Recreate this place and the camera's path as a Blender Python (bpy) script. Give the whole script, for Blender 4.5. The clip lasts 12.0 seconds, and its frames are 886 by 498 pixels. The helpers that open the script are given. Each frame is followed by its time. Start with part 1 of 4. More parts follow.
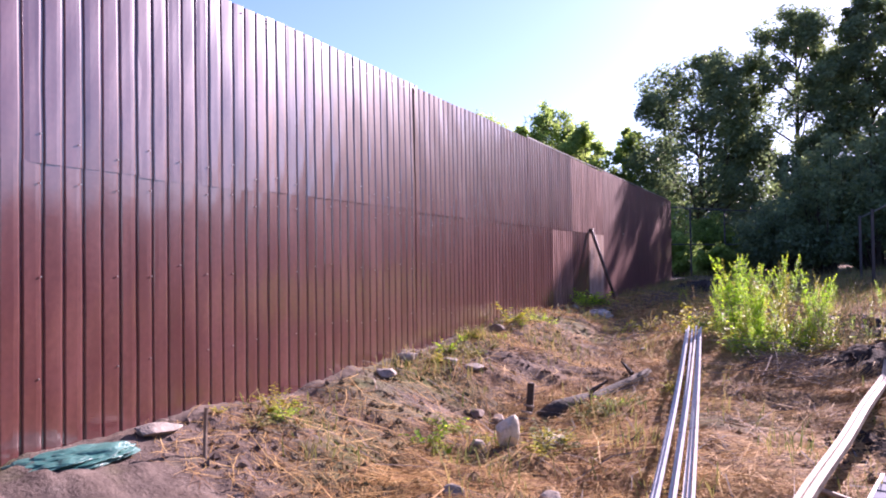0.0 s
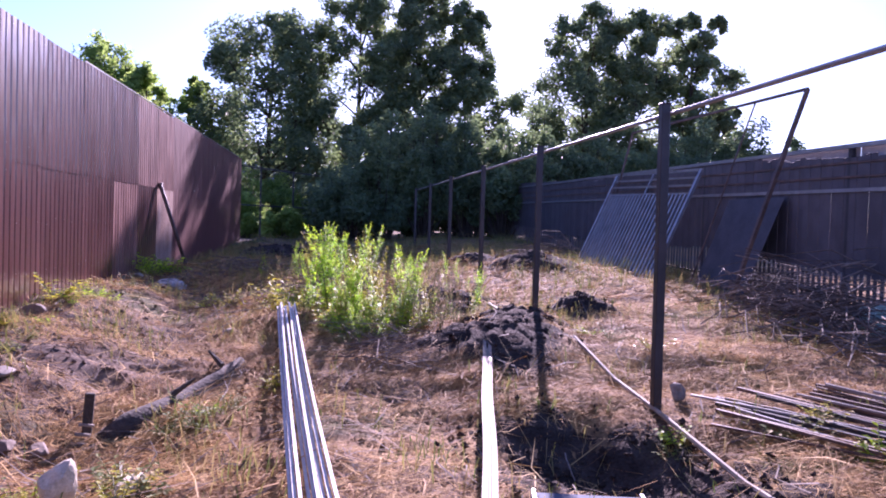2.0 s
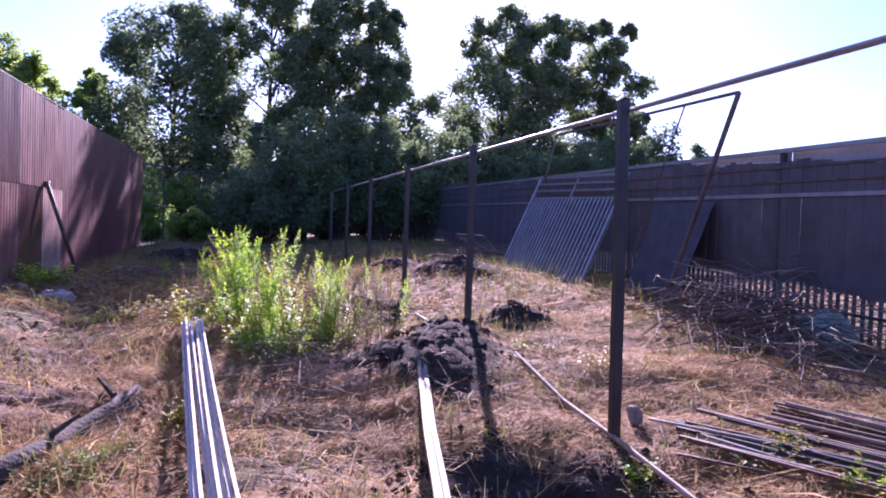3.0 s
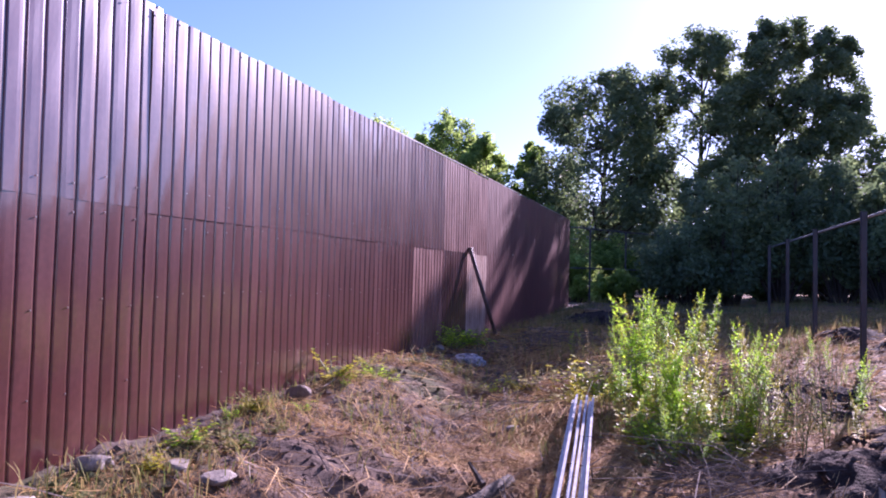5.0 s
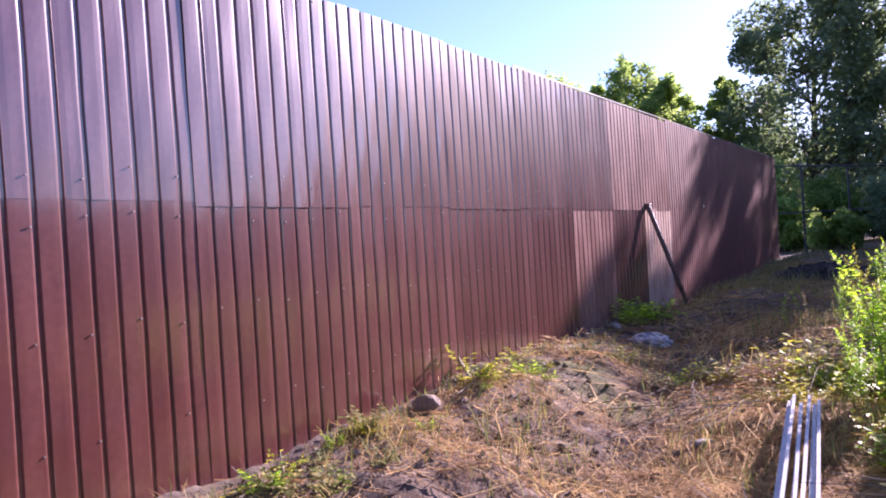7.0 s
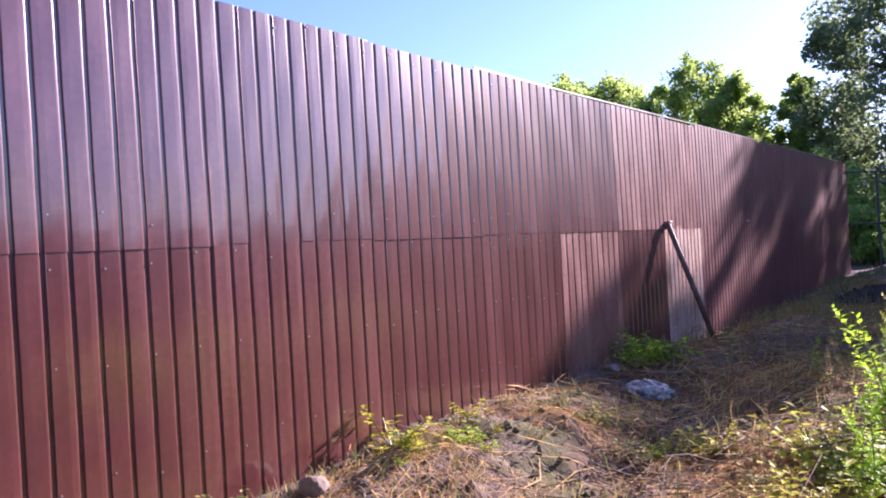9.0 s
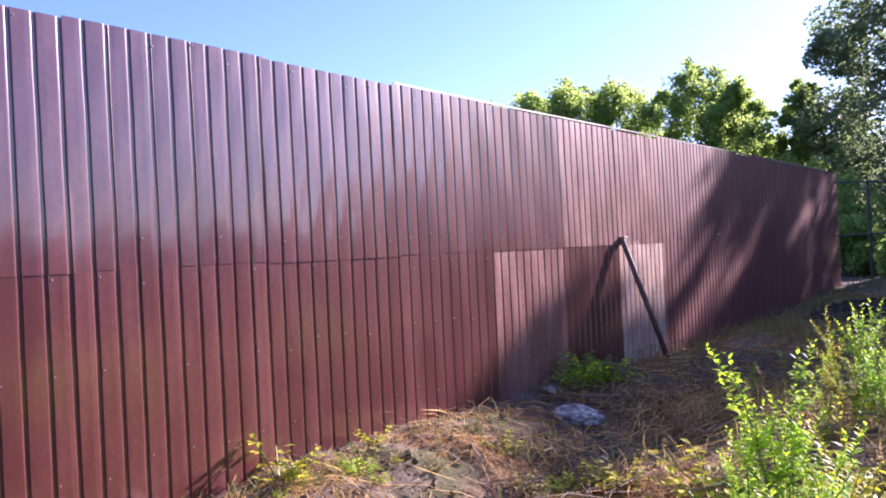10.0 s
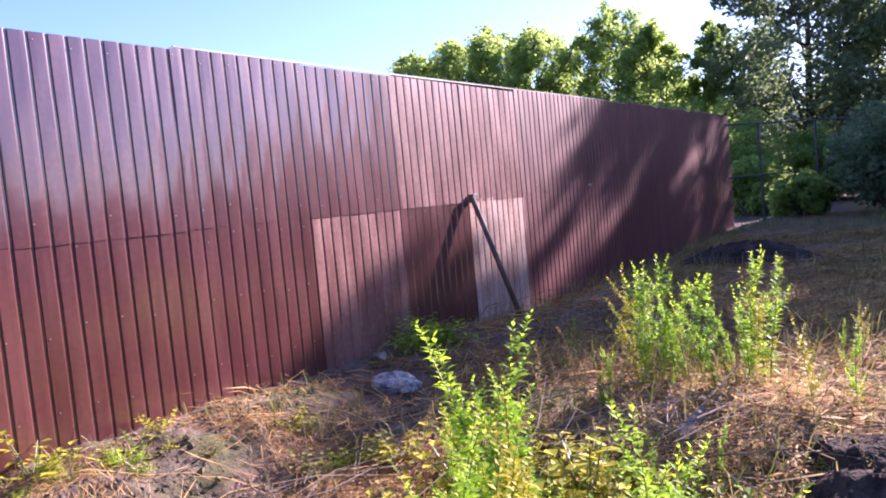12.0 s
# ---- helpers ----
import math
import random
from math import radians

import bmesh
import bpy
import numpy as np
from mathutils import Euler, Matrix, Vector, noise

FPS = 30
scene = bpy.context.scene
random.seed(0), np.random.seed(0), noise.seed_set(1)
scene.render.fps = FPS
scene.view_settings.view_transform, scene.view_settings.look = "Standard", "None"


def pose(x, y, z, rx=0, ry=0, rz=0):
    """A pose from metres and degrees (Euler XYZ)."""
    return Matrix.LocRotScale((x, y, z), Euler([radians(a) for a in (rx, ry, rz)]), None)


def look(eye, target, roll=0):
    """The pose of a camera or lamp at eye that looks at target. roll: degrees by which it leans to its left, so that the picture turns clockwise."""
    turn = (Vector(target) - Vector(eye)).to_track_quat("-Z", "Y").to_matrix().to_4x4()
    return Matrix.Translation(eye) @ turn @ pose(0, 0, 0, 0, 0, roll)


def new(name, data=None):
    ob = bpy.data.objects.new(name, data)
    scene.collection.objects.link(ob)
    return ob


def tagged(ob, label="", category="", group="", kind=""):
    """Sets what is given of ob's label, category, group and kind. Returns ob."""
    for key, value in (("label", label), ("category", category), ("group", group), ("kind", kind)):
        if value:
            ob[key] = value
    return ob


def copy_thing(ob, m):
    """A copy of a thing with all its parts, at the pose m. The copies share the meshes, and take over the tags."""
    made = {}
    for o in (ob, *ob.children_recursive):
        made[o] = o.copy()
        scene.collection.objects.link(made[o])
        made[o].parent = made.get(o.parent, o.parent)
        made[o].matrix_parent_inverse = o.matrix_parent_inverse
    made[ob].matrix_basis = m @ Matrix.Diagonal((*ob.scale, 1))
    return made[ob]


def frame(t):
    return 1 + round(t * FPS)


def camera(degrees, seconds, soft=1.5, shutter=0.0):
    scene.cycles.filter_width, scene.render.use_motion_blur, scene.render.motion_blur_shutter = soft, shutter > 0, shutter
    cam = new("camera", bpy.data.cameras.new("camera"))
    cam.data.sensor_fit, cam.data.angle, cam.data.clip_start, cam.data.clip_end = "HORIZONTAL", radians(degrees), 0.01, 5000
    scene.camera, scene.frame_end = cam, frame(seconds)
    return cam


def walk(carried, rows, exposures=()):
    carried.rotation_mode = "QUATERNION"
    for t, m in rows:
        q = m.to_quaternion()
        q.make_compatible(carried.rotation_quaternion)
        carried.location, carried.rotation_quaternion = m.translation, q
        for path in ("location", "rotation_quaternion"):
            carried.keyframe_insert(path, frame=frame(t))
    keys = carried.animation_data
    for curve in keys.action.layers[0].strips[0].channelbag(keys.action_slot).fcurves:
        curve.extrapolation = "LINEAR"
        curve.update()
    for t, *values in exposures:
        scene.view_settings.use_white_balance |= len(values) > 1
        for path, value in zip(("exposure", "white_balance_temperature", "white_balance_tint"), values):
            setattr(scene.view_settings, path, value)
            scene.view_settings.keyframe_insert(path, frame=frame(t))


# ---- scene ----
cam = camera(62.1, 12.0, soft=1.9)
PATH = [
    (0, (0.265, 0.682, 1.338), (-0.587, 2.492, 1.377), -1.0),
    (0.5, (0.22, 1.037, 1.367), (-0.087, 3.014, 1.353), 0.7),
    (1, (0.143, 1.374, 1.554), (0.158, 3.372, 1.479), 1.6),
    (1.5, (-0.125, 1.731, 1.462), (0.151, 3.711, 1.43), 2.2),
    (2, (-0.394, 2.146, 1.446), (-0.102, 4.123, 1.376), 1.7),
    (2.5, (-0.457, 2.625, 1.478), (-0.007, 4.573, 1.408), 1.6),
    (2.7, (-0.465, 2.763, 1.479), (0.106, 4.678, 1.408), 1.9),
    (4.3, (-0.141, 3.559, 1.561), (-0.417, 5.538, 1.635), 1.1),
    (4.5, (-0.121, 3.721, 1.579), (-0.516, 5.679, 1.673), 0.9),
    (5, (-0.058, 4.162, 1.544), (-0.678, 6.063, 1.616), 1.2),
    (5.5, (-0.044, 4.59, 1.585), (-0.795, 6.443, 1.614), 0.7),
    (6, (-0.172, 5.024, 1.597), (-1.03, 6.831, 1.607), -0.7),
    (6.5, (-0.246, 5.364, 1.603), (-1.212, 7.115, 1.606), -2.3),
    (6.7, (-0.232, 5.512, 1.614), (-1.253, 7.232, 1.61), -3.0),
    (8.3, (-0.113, 6.954, 1.805), (-1.338, 8.536, 1.798), -3.9),
    (8.5, (-0.039, 7.095, 1.838), (-1.27, 8.672, 1.836), -3.7),
    (9, (0.127, 7.429, 1.833), (-1.127, 8.986, 1.843), -3.6),
    (9.5, (0.314, 7.83, 1.923), (-0.962, 9.37, 1.941), -3.3),
    (10, (0.702, 8.138, 1.952), (-0.583, 9.67, 1.969), -3.1),
    (10.5, (0.993, 8.407, 1.977), (-0.239, 9.982, 1.968), -3.5),
    (11, (1.22, 8.759, 2.004), (0.032, 10.367, 1.954), -4.4),
    (11.5, (1.458, 8.935, 2.015), (0.288, 10.554, 1.924), -5.1),
    (12, (1.613, 9.142, 1.995), (0.43, 10.75, 1.87), -5.6),
]
EXPOSURES = [(0, 1.86, 5800, 45), (0.5, 1.6, 5450, 53), (1.5, 1.72, 5400, 55), (2.5, 1.84, 5300, 55), (4.4, 1.58, 5250, 54), (5.3, 1.62, 5400, 53), (6.0, 1.84, 5600, 49), (8.5, 2.0, 5650, 41), (9.5, 2.05, 5650, 39), (10.5, 2.08, 5600, 41), (11.5, 2.1, 5550, 44), (12, 2.24, 5650, 43)]
METRES = 0.86  # one unit of the plan below in metres
walk(cam, [(t, look(Vector(eye) * METRES, Vector(target) * METRES, roll)) for t, eye, target, roll in PATH], EXPOSURES)

# ---- world and sun ----
SUN_AZ, SUN_EL = 14.0, 24.3
world = bpy.data.worlds.new("sky")
scene.world = world
world.use_nodes = True
wn = world.node_tree.nodes
sky = wn.new("ShaderNodeTexSky")
sky.sky_type, sky.sun_disc = "NISHITA", False
sky.sun_elevation, sky.sun_rotation = radians(SUN_EL), radians(SUN_AZ)
sky.air_density, sky.dust_density, sky.ozone_density = 1.0, 0.45, 3.8
wn["Background"].inputs["Strength"].default_value = 0.064
world.node_tree.links.new(sky.outputs[0], wn["Background"].inputs["Color"])
sun = new("sun", bpy.data.lights.new("sun", "SUN"))
sun.data.energy, sun.data.angle, sun.data.color = 5.0, radians(0.6), (1.0, 0.87, 0.72)
sd = Vector((math.sin(radians(SUN_AZ)) * math.cos(radians(SUN_EL)), math.cos(radians(SUN_AZ)) * math.cos(radians(SUN_EL)), math.sin(radians(SUN_EL))))
sun.matrix_world = look(sd * 60, (0, 0, 0))


# ---- materials ----
def material(name, colours, rough=0.8, scale=4.0, fine=60.0, bump=0.3, metal=0.0, coat=0.0, per_object=0.0, spread=(0.35, 0.65), translucent=0.0, depth=0.01, coords="Object", per_island=0.0, spec=0.5, through_gain=None, streak=1.0):
    """Principled surface whose colour wanders between the given ones at a coarse and a fine scale."""
    m = bpy.data.materials.new(name)
    m.use_nodes = True
    nt = m.node_tree
    n, ln = nt.nodes, nt.links
    b = n["Principled BSDF"]
    tc = n.new("ShaderNodeTexCoord")
    co = tc.outputs[coords] if coords != "World" else n.new("ShaderNodeNewGeometry").outputs["Position"]
    big = n.new("ShaderNodeTexNoise")
    big.inputs["Scale"].default_value, big.inputs["Detail"].default_value = scale, 5
    small = n.new("ShaderNodeTexNoise")
    small.inputs["Scale"].default_value, small.inputs["Detail"].default_value = fine, 4
    if streak != 1.0:
        st = n.new("ShaderNodeVectorMath")
        st.operation = "MULTIPLY"
        st.inputs[1].default_value = (1, 1, streak)
        ln.new(co, st.inputs[0])
        ln.new(st.outputs[0], big.inputs["Vector"])
    else:
        ln.new(co, big.inputs["Vector"])
    ln.new(co, small.inputs["Vector"])
    mixv = n.new("ShaderNodeMath")
    mixv.operation = "MULTIPLY_ADD"
    mixv.inputs[1].default_value = 0.35
    sub = n.new("ShaderNodeMath")
    sub.operation = "MULTIPLY"
    sub.inputs[1].default_value = 0.65
    ln.new(big.outputs["Fac"], sub.inputs[0])
    ln.new(small.outputs["Fac"], mixv.inputs[0])
    ln.new(sub.outputs[0], mixv.inputs[2])
    fac = mixv.outputs[0]
    if per_object or per_island:
        src = n.new("ShaderNodeObjectInfo").outputs["Random"] if per_object else n.new("ShaderNodeNewGeometry").outputs["Random Per Island"]
        ma = n.new("ShaderNodeMath")
        ma.operation = "MULTIPLY_ADD"
        ma.inputs[1].default_value = per_object or per_island
        ln.new(src, ma.inputs[0])
        off = n.new("ShaderNodeMath")
        off.operation = "SUBTRACT"
        off.inputs[1].default_value = (per_object or per_island) / 2
        ln.new(fac, off.inputs[0])
        ln.new(off.outputs[0], ma.inputs[2])
        fac = ma.outputs[0]
    ramp = n.new("ShaderNodeValToRGB")
    els = ramp.color_ramp.elements
    for i, c in enumerate(colours):
        at = spread[0] + (spread[1] - spread[0]) * i / max(1, len(colours) - 1)
        e = els[i] if i < 2 else els.new(at)
        e.position, e.color = at, (*c, 1)
    if len(colours) == 1:
        els.remove(els[1])
    ln.new(fac, ramp.inputs[0])
    ln.new(ramp.outputs[0], b.inputs["Base Color"])
    b.inputs["Roughness"].default_value, b.inputs["Metallic"].default_value, b.inputs["Coat Weight"].default_value = rough, metal, coat
    b.inputs["Specular IOR Level"].default_value = spec
    if coat:
        b.inputs["Coat Roughness"].default_value, b.inputs["Coat IOR"].default_value = 0.13, 1.9
    rr = n.new("ShaderNodeMapRange")
    rr.inputs["To Min"].default_value, rr.inputs["To Max"].default_value = max(0.02, rough - 0.08), min(1.0, rough + 0.08)
    ln.new(big.outputs["Fac"], rr.inputs["Value"])
    ln.new(rr.outputs[0], b.inputs["Roughness"])
    if bump:
        bp = n.new("ShaderNodeBump")
        bp.inputs["Strength"].default_value, bp.inputs["Distance"].default_value = bump, depth
        ln.new(small.outputs["Fac"], bp.inputs["Height"])
        ln.new(bp.outputs[0], b.inputs["Normal"])
    if translucent:
        tr = n.new("ShaderNodeBsdfTranslucent")
        ms = n.new("ShaderNodeMixShader")
        ms.inputs[0].default_value = translucent
        tinted = ramp.outputs[0]
        # Gain above 1 passes more light than the leaf colour itself would.
        if through_gain:
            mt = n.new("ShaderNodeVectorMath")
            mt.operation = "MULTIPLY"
            mt.inputs[1].default_value = through_gain
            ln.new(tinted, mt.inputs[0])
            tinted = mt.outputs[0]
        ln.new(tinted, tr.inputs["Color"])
        ln.new(b.outputs[0], ms.inputs[1])
        ln.new(tr.outputs[0], ms.inputs[2])
        ln.new(ms.outputs[0], n["Material Output"].inputs["Surface"])
    return m


BROWN = material("brown_sheet_paint", [(0.082, 0.020, 0.019), (0.102, 0.027, 0.025), (0.135, 0.040, 0.036)], rough=0.35, coat=1.0, streak=0.12, scale=5.0, fine=25, bump=0.03, per_object=0.10, depth=0.004, coords="World")
DUSTY = material("dusty_brown_sheet", [(0.15, 0.056, 0.045), (0.21, 0.09, 0.072), (0.30, 0.145, 0.118)], rough=0.42, coat=0.35, streak=0.25, scale=5.5, fine=22, bump=0.08, per_object=0.1, depth=0.004, coords="World")
WORNBROWN = material("worn_brown_sheet_paint", [(0.115, 0.030, 0.026), (0.145, 0.040, 0.034), (0.19, 0.062, 0.052)], rough=0.5, coat=0.12, streak=0.2, scale=5.0, fine=25, bump=0.05, per_object=0.10, depth=0.004, coords="World")
PALE = material("chalky_worn_sheet", [(0.27, 0.135, 0.095), (0.45, 0.28, 0.205), (0.56, 0.39, 0.31)], rough=0.5, streak=0.3, scale=7, fine=25, bump=0.1, depth=0.004, coords="World")
# Lighter than the other dark steel, to imitate haze over the far fence.
PICKET = material("haze_lifted_dark_picket", [(0.065, 0.055, 0.06), (0.115, 0.098, 0.105)], rough=0.6, scale=4, fine=60, bump=0.1, depth=0.003, per_object=0.2, coords="World")
DARKSTEEL = material("dark_painted_steel", [(0.020, 0.018, 0.020), (0.045, 0.040, 0.042)], rough=0.5, scale=5, fine=80, bump=0.1, depth=0.003, coords="World")
RUSTSTEEL = material("rusty_steel", [(0.05, 0.028, 0.02), (0.10, 0.06, 0.045), (0.16, 0.10, 0.075)], rough=0.6, scale=6, fine=70, bump=0.15, depth=0.003, coords="World")
GREYSTEEL = material("grey_galvanised_steel", [(0.22, 0.21, 0.21), (0.36, 0.35, 0.35)], rough=0.42, metal=0.5, scale=5, fine=70, bump=0.08, depth=0.002, coords="World")
BACKSHEET = material("grey_primed_sheet_back", [(0.26, 0.235, 0.24), (0.38, 0.35, 0.35)], rough=0.5, scale=1.2, fine=20, bump=0.05, depth=0.004, per_object=0.1, coords="World")
WOOD = material("weathered_pale_board", [(0.18, 0.135, 0.095), (0.30, 0.24, 0.175), (0.41, 0.34, 0.26)], rough=0.75, scale=6, fine=90, bump=0.3, depth=0.004)
GREYWOOD = material("old_grey_timber", [(0.14, 0.10, 0.075), (0.24, 0.18, 0.13)], rough=0.85, scale=7, fine=60, bump=0.5, depth=0.006)
BARK = material("dark_bark", [(0.035, 0.026, 0.02), (0.08, 0.062, 0.048)], rough=0.95, scale=5, fine=30, bump=0.8, depth=0.02, coords="World")
SOIL = material("dark_dug_soil", [(0.030, 0.022, 0.018), (0.058, 0.043, 0.035), (0.10, 0.077, 0.062)], rough=1.0, scale=6, fine=45, bump=0.9, depth=0.03, coords="World", spec=0.1)
# Colour and transmission lifted to stand in for haze over the dark trees.
LEAF_DARK = material("dark_acacia_foliage", [(0.085, 0.13, 0.075), (0.12, 0.175, 0.095), (0.165, 0.225, 0.11)], rough=0.55, scale=0.5, fine=3, bump=0, per_island=0.25, through_gain=(1.9, 1.8, 1.4), translucent=0.45, coords="World", spec=0.25)
# Transmission boosted: the glow of sun through leaves is put into the colour.
LEAF_BRIGHT = material("sunlit_green_foliage", [(0.10, 0.165, 0.05), (0.145, 0.225, 0.065), (0.20, 0.285, 0.085)], rough=0.5, scale=0.5, fine=3, bump=0, per_island=0.25, through_gain=(2.5, 2.2, 1.8), translucent=0.7, coords="World", spec=0.3)
# Weed leaves carry a backlit glow too: red and green transmission raised.
LEAF_BUSH = material("yellow_green_weed_leaf", [(0.17, 0.30, 0.033), (0.33, 0.48, 0.05), (0.53, 0.63, 0.075)], rough=0.5, scale=2, fine=8, bump=0, per_island=0.3, through_gain=(1.35, 1.5, 0.5), translucent=0.7, coords="World", spec=0.3)
LEAF_YELLOW = material("yellowed_weed_leaf", [(0.34, 0.36, 0.03), (0.52, 0.48, 0.03), (0.60, 0.55, 0.06)], rough=0.5, scale=3, fine=8, bump=0, per_island=0.3, translucent=0.5, coords="World", spec=0.3)
GRASS = material("dry_and_green_grass", [(0.12, 0.17, 0.04), (0.26, 0.26, 0.07), (0.42, 0.33, 0.13)], rough=0.7, scale=0.9, fine=5, bump=0, per_island=0.35, translucent=0.35, coords="World", spec=0.2)
STRAW = material("dry_straw", [(0.21, 0.105, 0.042), (0.45, 0.26, 0.088), (0.64, 0.43, 0.17)], rough=0.75, scale=1.3, fine=6, bump=0, per_island=0.4, translucent=0.2, coords="World", spec=0.2)
TWIG = material("dead_grey_twig", [(0.08, 0.06, 0.048), (0.16, 0.125, 0.10), (0.27, 0.215, 0.175)], rough=0.85, scale=3, fine=20, bump=0, per_island=0.4, coords="World", spec=0.2)
CONCRETE = material("pale_broken_stone", [(0.14, 0.115, 0.095), (0.25, 0.21, 0.175), (0.38, 0.33, 0.275)], rough=0.9, scale=8, fine=60, bump=0.6, depth=0.01)
PLASTIC = material("dirty_white_plastic_film", [(0.13, 0.125, 0.14), (0.34, 0.33, 0.34), (0.66, 0.63, 0.63)], rough=0.4, scale=10, fine=40, bump=0.4, depth=0.01, translucent=0.15)
GREENPLASTIC = material("pale_green_plastic_film", [(0.30, 0.48, 0.38), (0.52, 0.66, 0.56)], rough=0.4, scale=8, fine=30, bump=0.4, depth=0.01, translucent=0.2)
# The blue of reflected sky is put into this grey sheet's colour.
SKYTINTSHEET = material("sky_tinted_grey_sheet", [(0.07, 0.08, 0.115), (0.11, 0.125, 0.17)], rough=0.8, scale=3, fine=30, bump=0.05, depth=0.003, spec=0.15)
TEAL = material("teal_plastic_film", [(0.02, 0.10, 0.09), (0.05, 0.19, 0.16)], rough=0.5, scale=8, fine=30, bump=0.4, depth=0.01)
DULLSTEEL = material("dull_dark_sheet", [(0.06, 0.058, 0.066), (0.10, 0.096, 0.105)], rough=0.7, scale=3, fine=30, bump=0.05, depth=0.003, spec=0.12)
CREAM = material("cream_broken_block", [(0.42, 0.35, 0.25), (0.62, 0.53, 0.40), (0.72, 0.64, 0.50)], rough=0.9, scale=8, fine=60, bump=0.6, depth=0.01)
SCREW = material("zinc_screw_head", [(0.30, 0.26, 0.25), (0.40, 0.36, 0.34)], rough=0.35, metal=0.6, bump=0)


def ground_material():
    m = bpy.data.materials.new("dry_straw_covered_earth")
    m.use_nodes = True
    n, ln = m.node_tree.nodes, m.node_tree.links
    b = n["Principled BSDF"]
    pos = n.new("ShaderNodeNewGeometry").outputs["Position"]

    def noise_at(scale, detail=6, rough=0.6):
        t = n.new("ShaderNodeTexNoise")
        t.inputs["Scale"].default_value, t.inputs["Detail"].default_value, t.inputs["Roughness"].default_value = scale, detail, rough
        ln.new(pos, t.inputs["Vector"])
        return t.outputs["Fac"]

    def ramp_of(fac, stops):
        r = n.new("ShaderNodeValToRGB")
        for i, (p, c) in enumerate(stops):
            e = r.color_ramp.elements[i] if i < 2 else r.color_ramp.elements.new(p)
            e.position, e.color = p, (*c, 1)
        ln.new(fac, r.inputs[0])
        return r.outputs[0]

    def mixed(fac, a, c):
        x = n.new("ShaderNodeMix")
        x.data_type = "RGBA"
        ln.new(fac, x.inputs[0])
        ln.new(a, x.inputs[6])
        ln.new(c, x.inputs[7])
        return x.outputs[2]

    earth = ramp_of(noise_at(5), [(0.3, (0.085, 0.062, 0.053)), (0.55, (0.165, 0.125, 0.103)), (0.75, (0.25, 0.198, 0.165))])
    straw = ramp_of(noise_at(28, 8, 0.75), [(0.32, (0.13, 0.078, 0.035)), (0.5, (0.32, 0.185, 0.075)), (0.68, (0.50, 0.32, 0.135))])
    green = ramp_of(noise_at(24, 8, 0.7), [(0.35, (0.06, 0.07, 0.028)), (0.65, (0.17, 0.18, 0.06))])
    cover = ramp_of(noise_at(0.75, 6, 0.65), [(0.40, (0, 0, 0)), (0.55, (1, 1, 1))])
    # bare trodden earth along the fence, straw in the open middle
    sx = n.new("ShaderNodeSeparateXYZ")
    ln.new(pos, sx.inputs[0])
    mr = n.new("ShaderNodeMapRange")
    mr.inputs["From Min"].default_value, mr.inputs["From Max"].default_value = -2.7, -0.9
    ln.new(sx.outputs[0], mr.inputs["Value"])
    mul = n.new("ShaderNodeMath")
    mul.operation = "MULTIPLY"
    ln.new(cover, mul.inputs[0])
    ln.new(mr.outputs[0], mul.inputs[1])
    c1 = mixed(mul.outputs[0], earth, straw)
    patch = ramp_of(noise_at(0.55, 5, 0.6), [(0.52, (0, 0, 0)), (0.66, (1, 1, 1))])
    c2 = mixed(patch, c1, green)
    ln.new(c2, b.inputs["Base Color"])
    b.inputs["Roughness"].default_value, b.inputs["Specular IOR Level"].default_value = 0.95, 0.15
    bp = n.new("ShaderNodeBump")
    bp.inputs["Strength"].default_value, bp.inputs["Distance"].default_value = 0.8, 0.03
    ln.new(noise_at(38, 8, 0.7), bp.inputs["Height"])
    ln.new(bp.outputs[0], b.inputs["Normal"])
    return m


GROUND = ground_material()


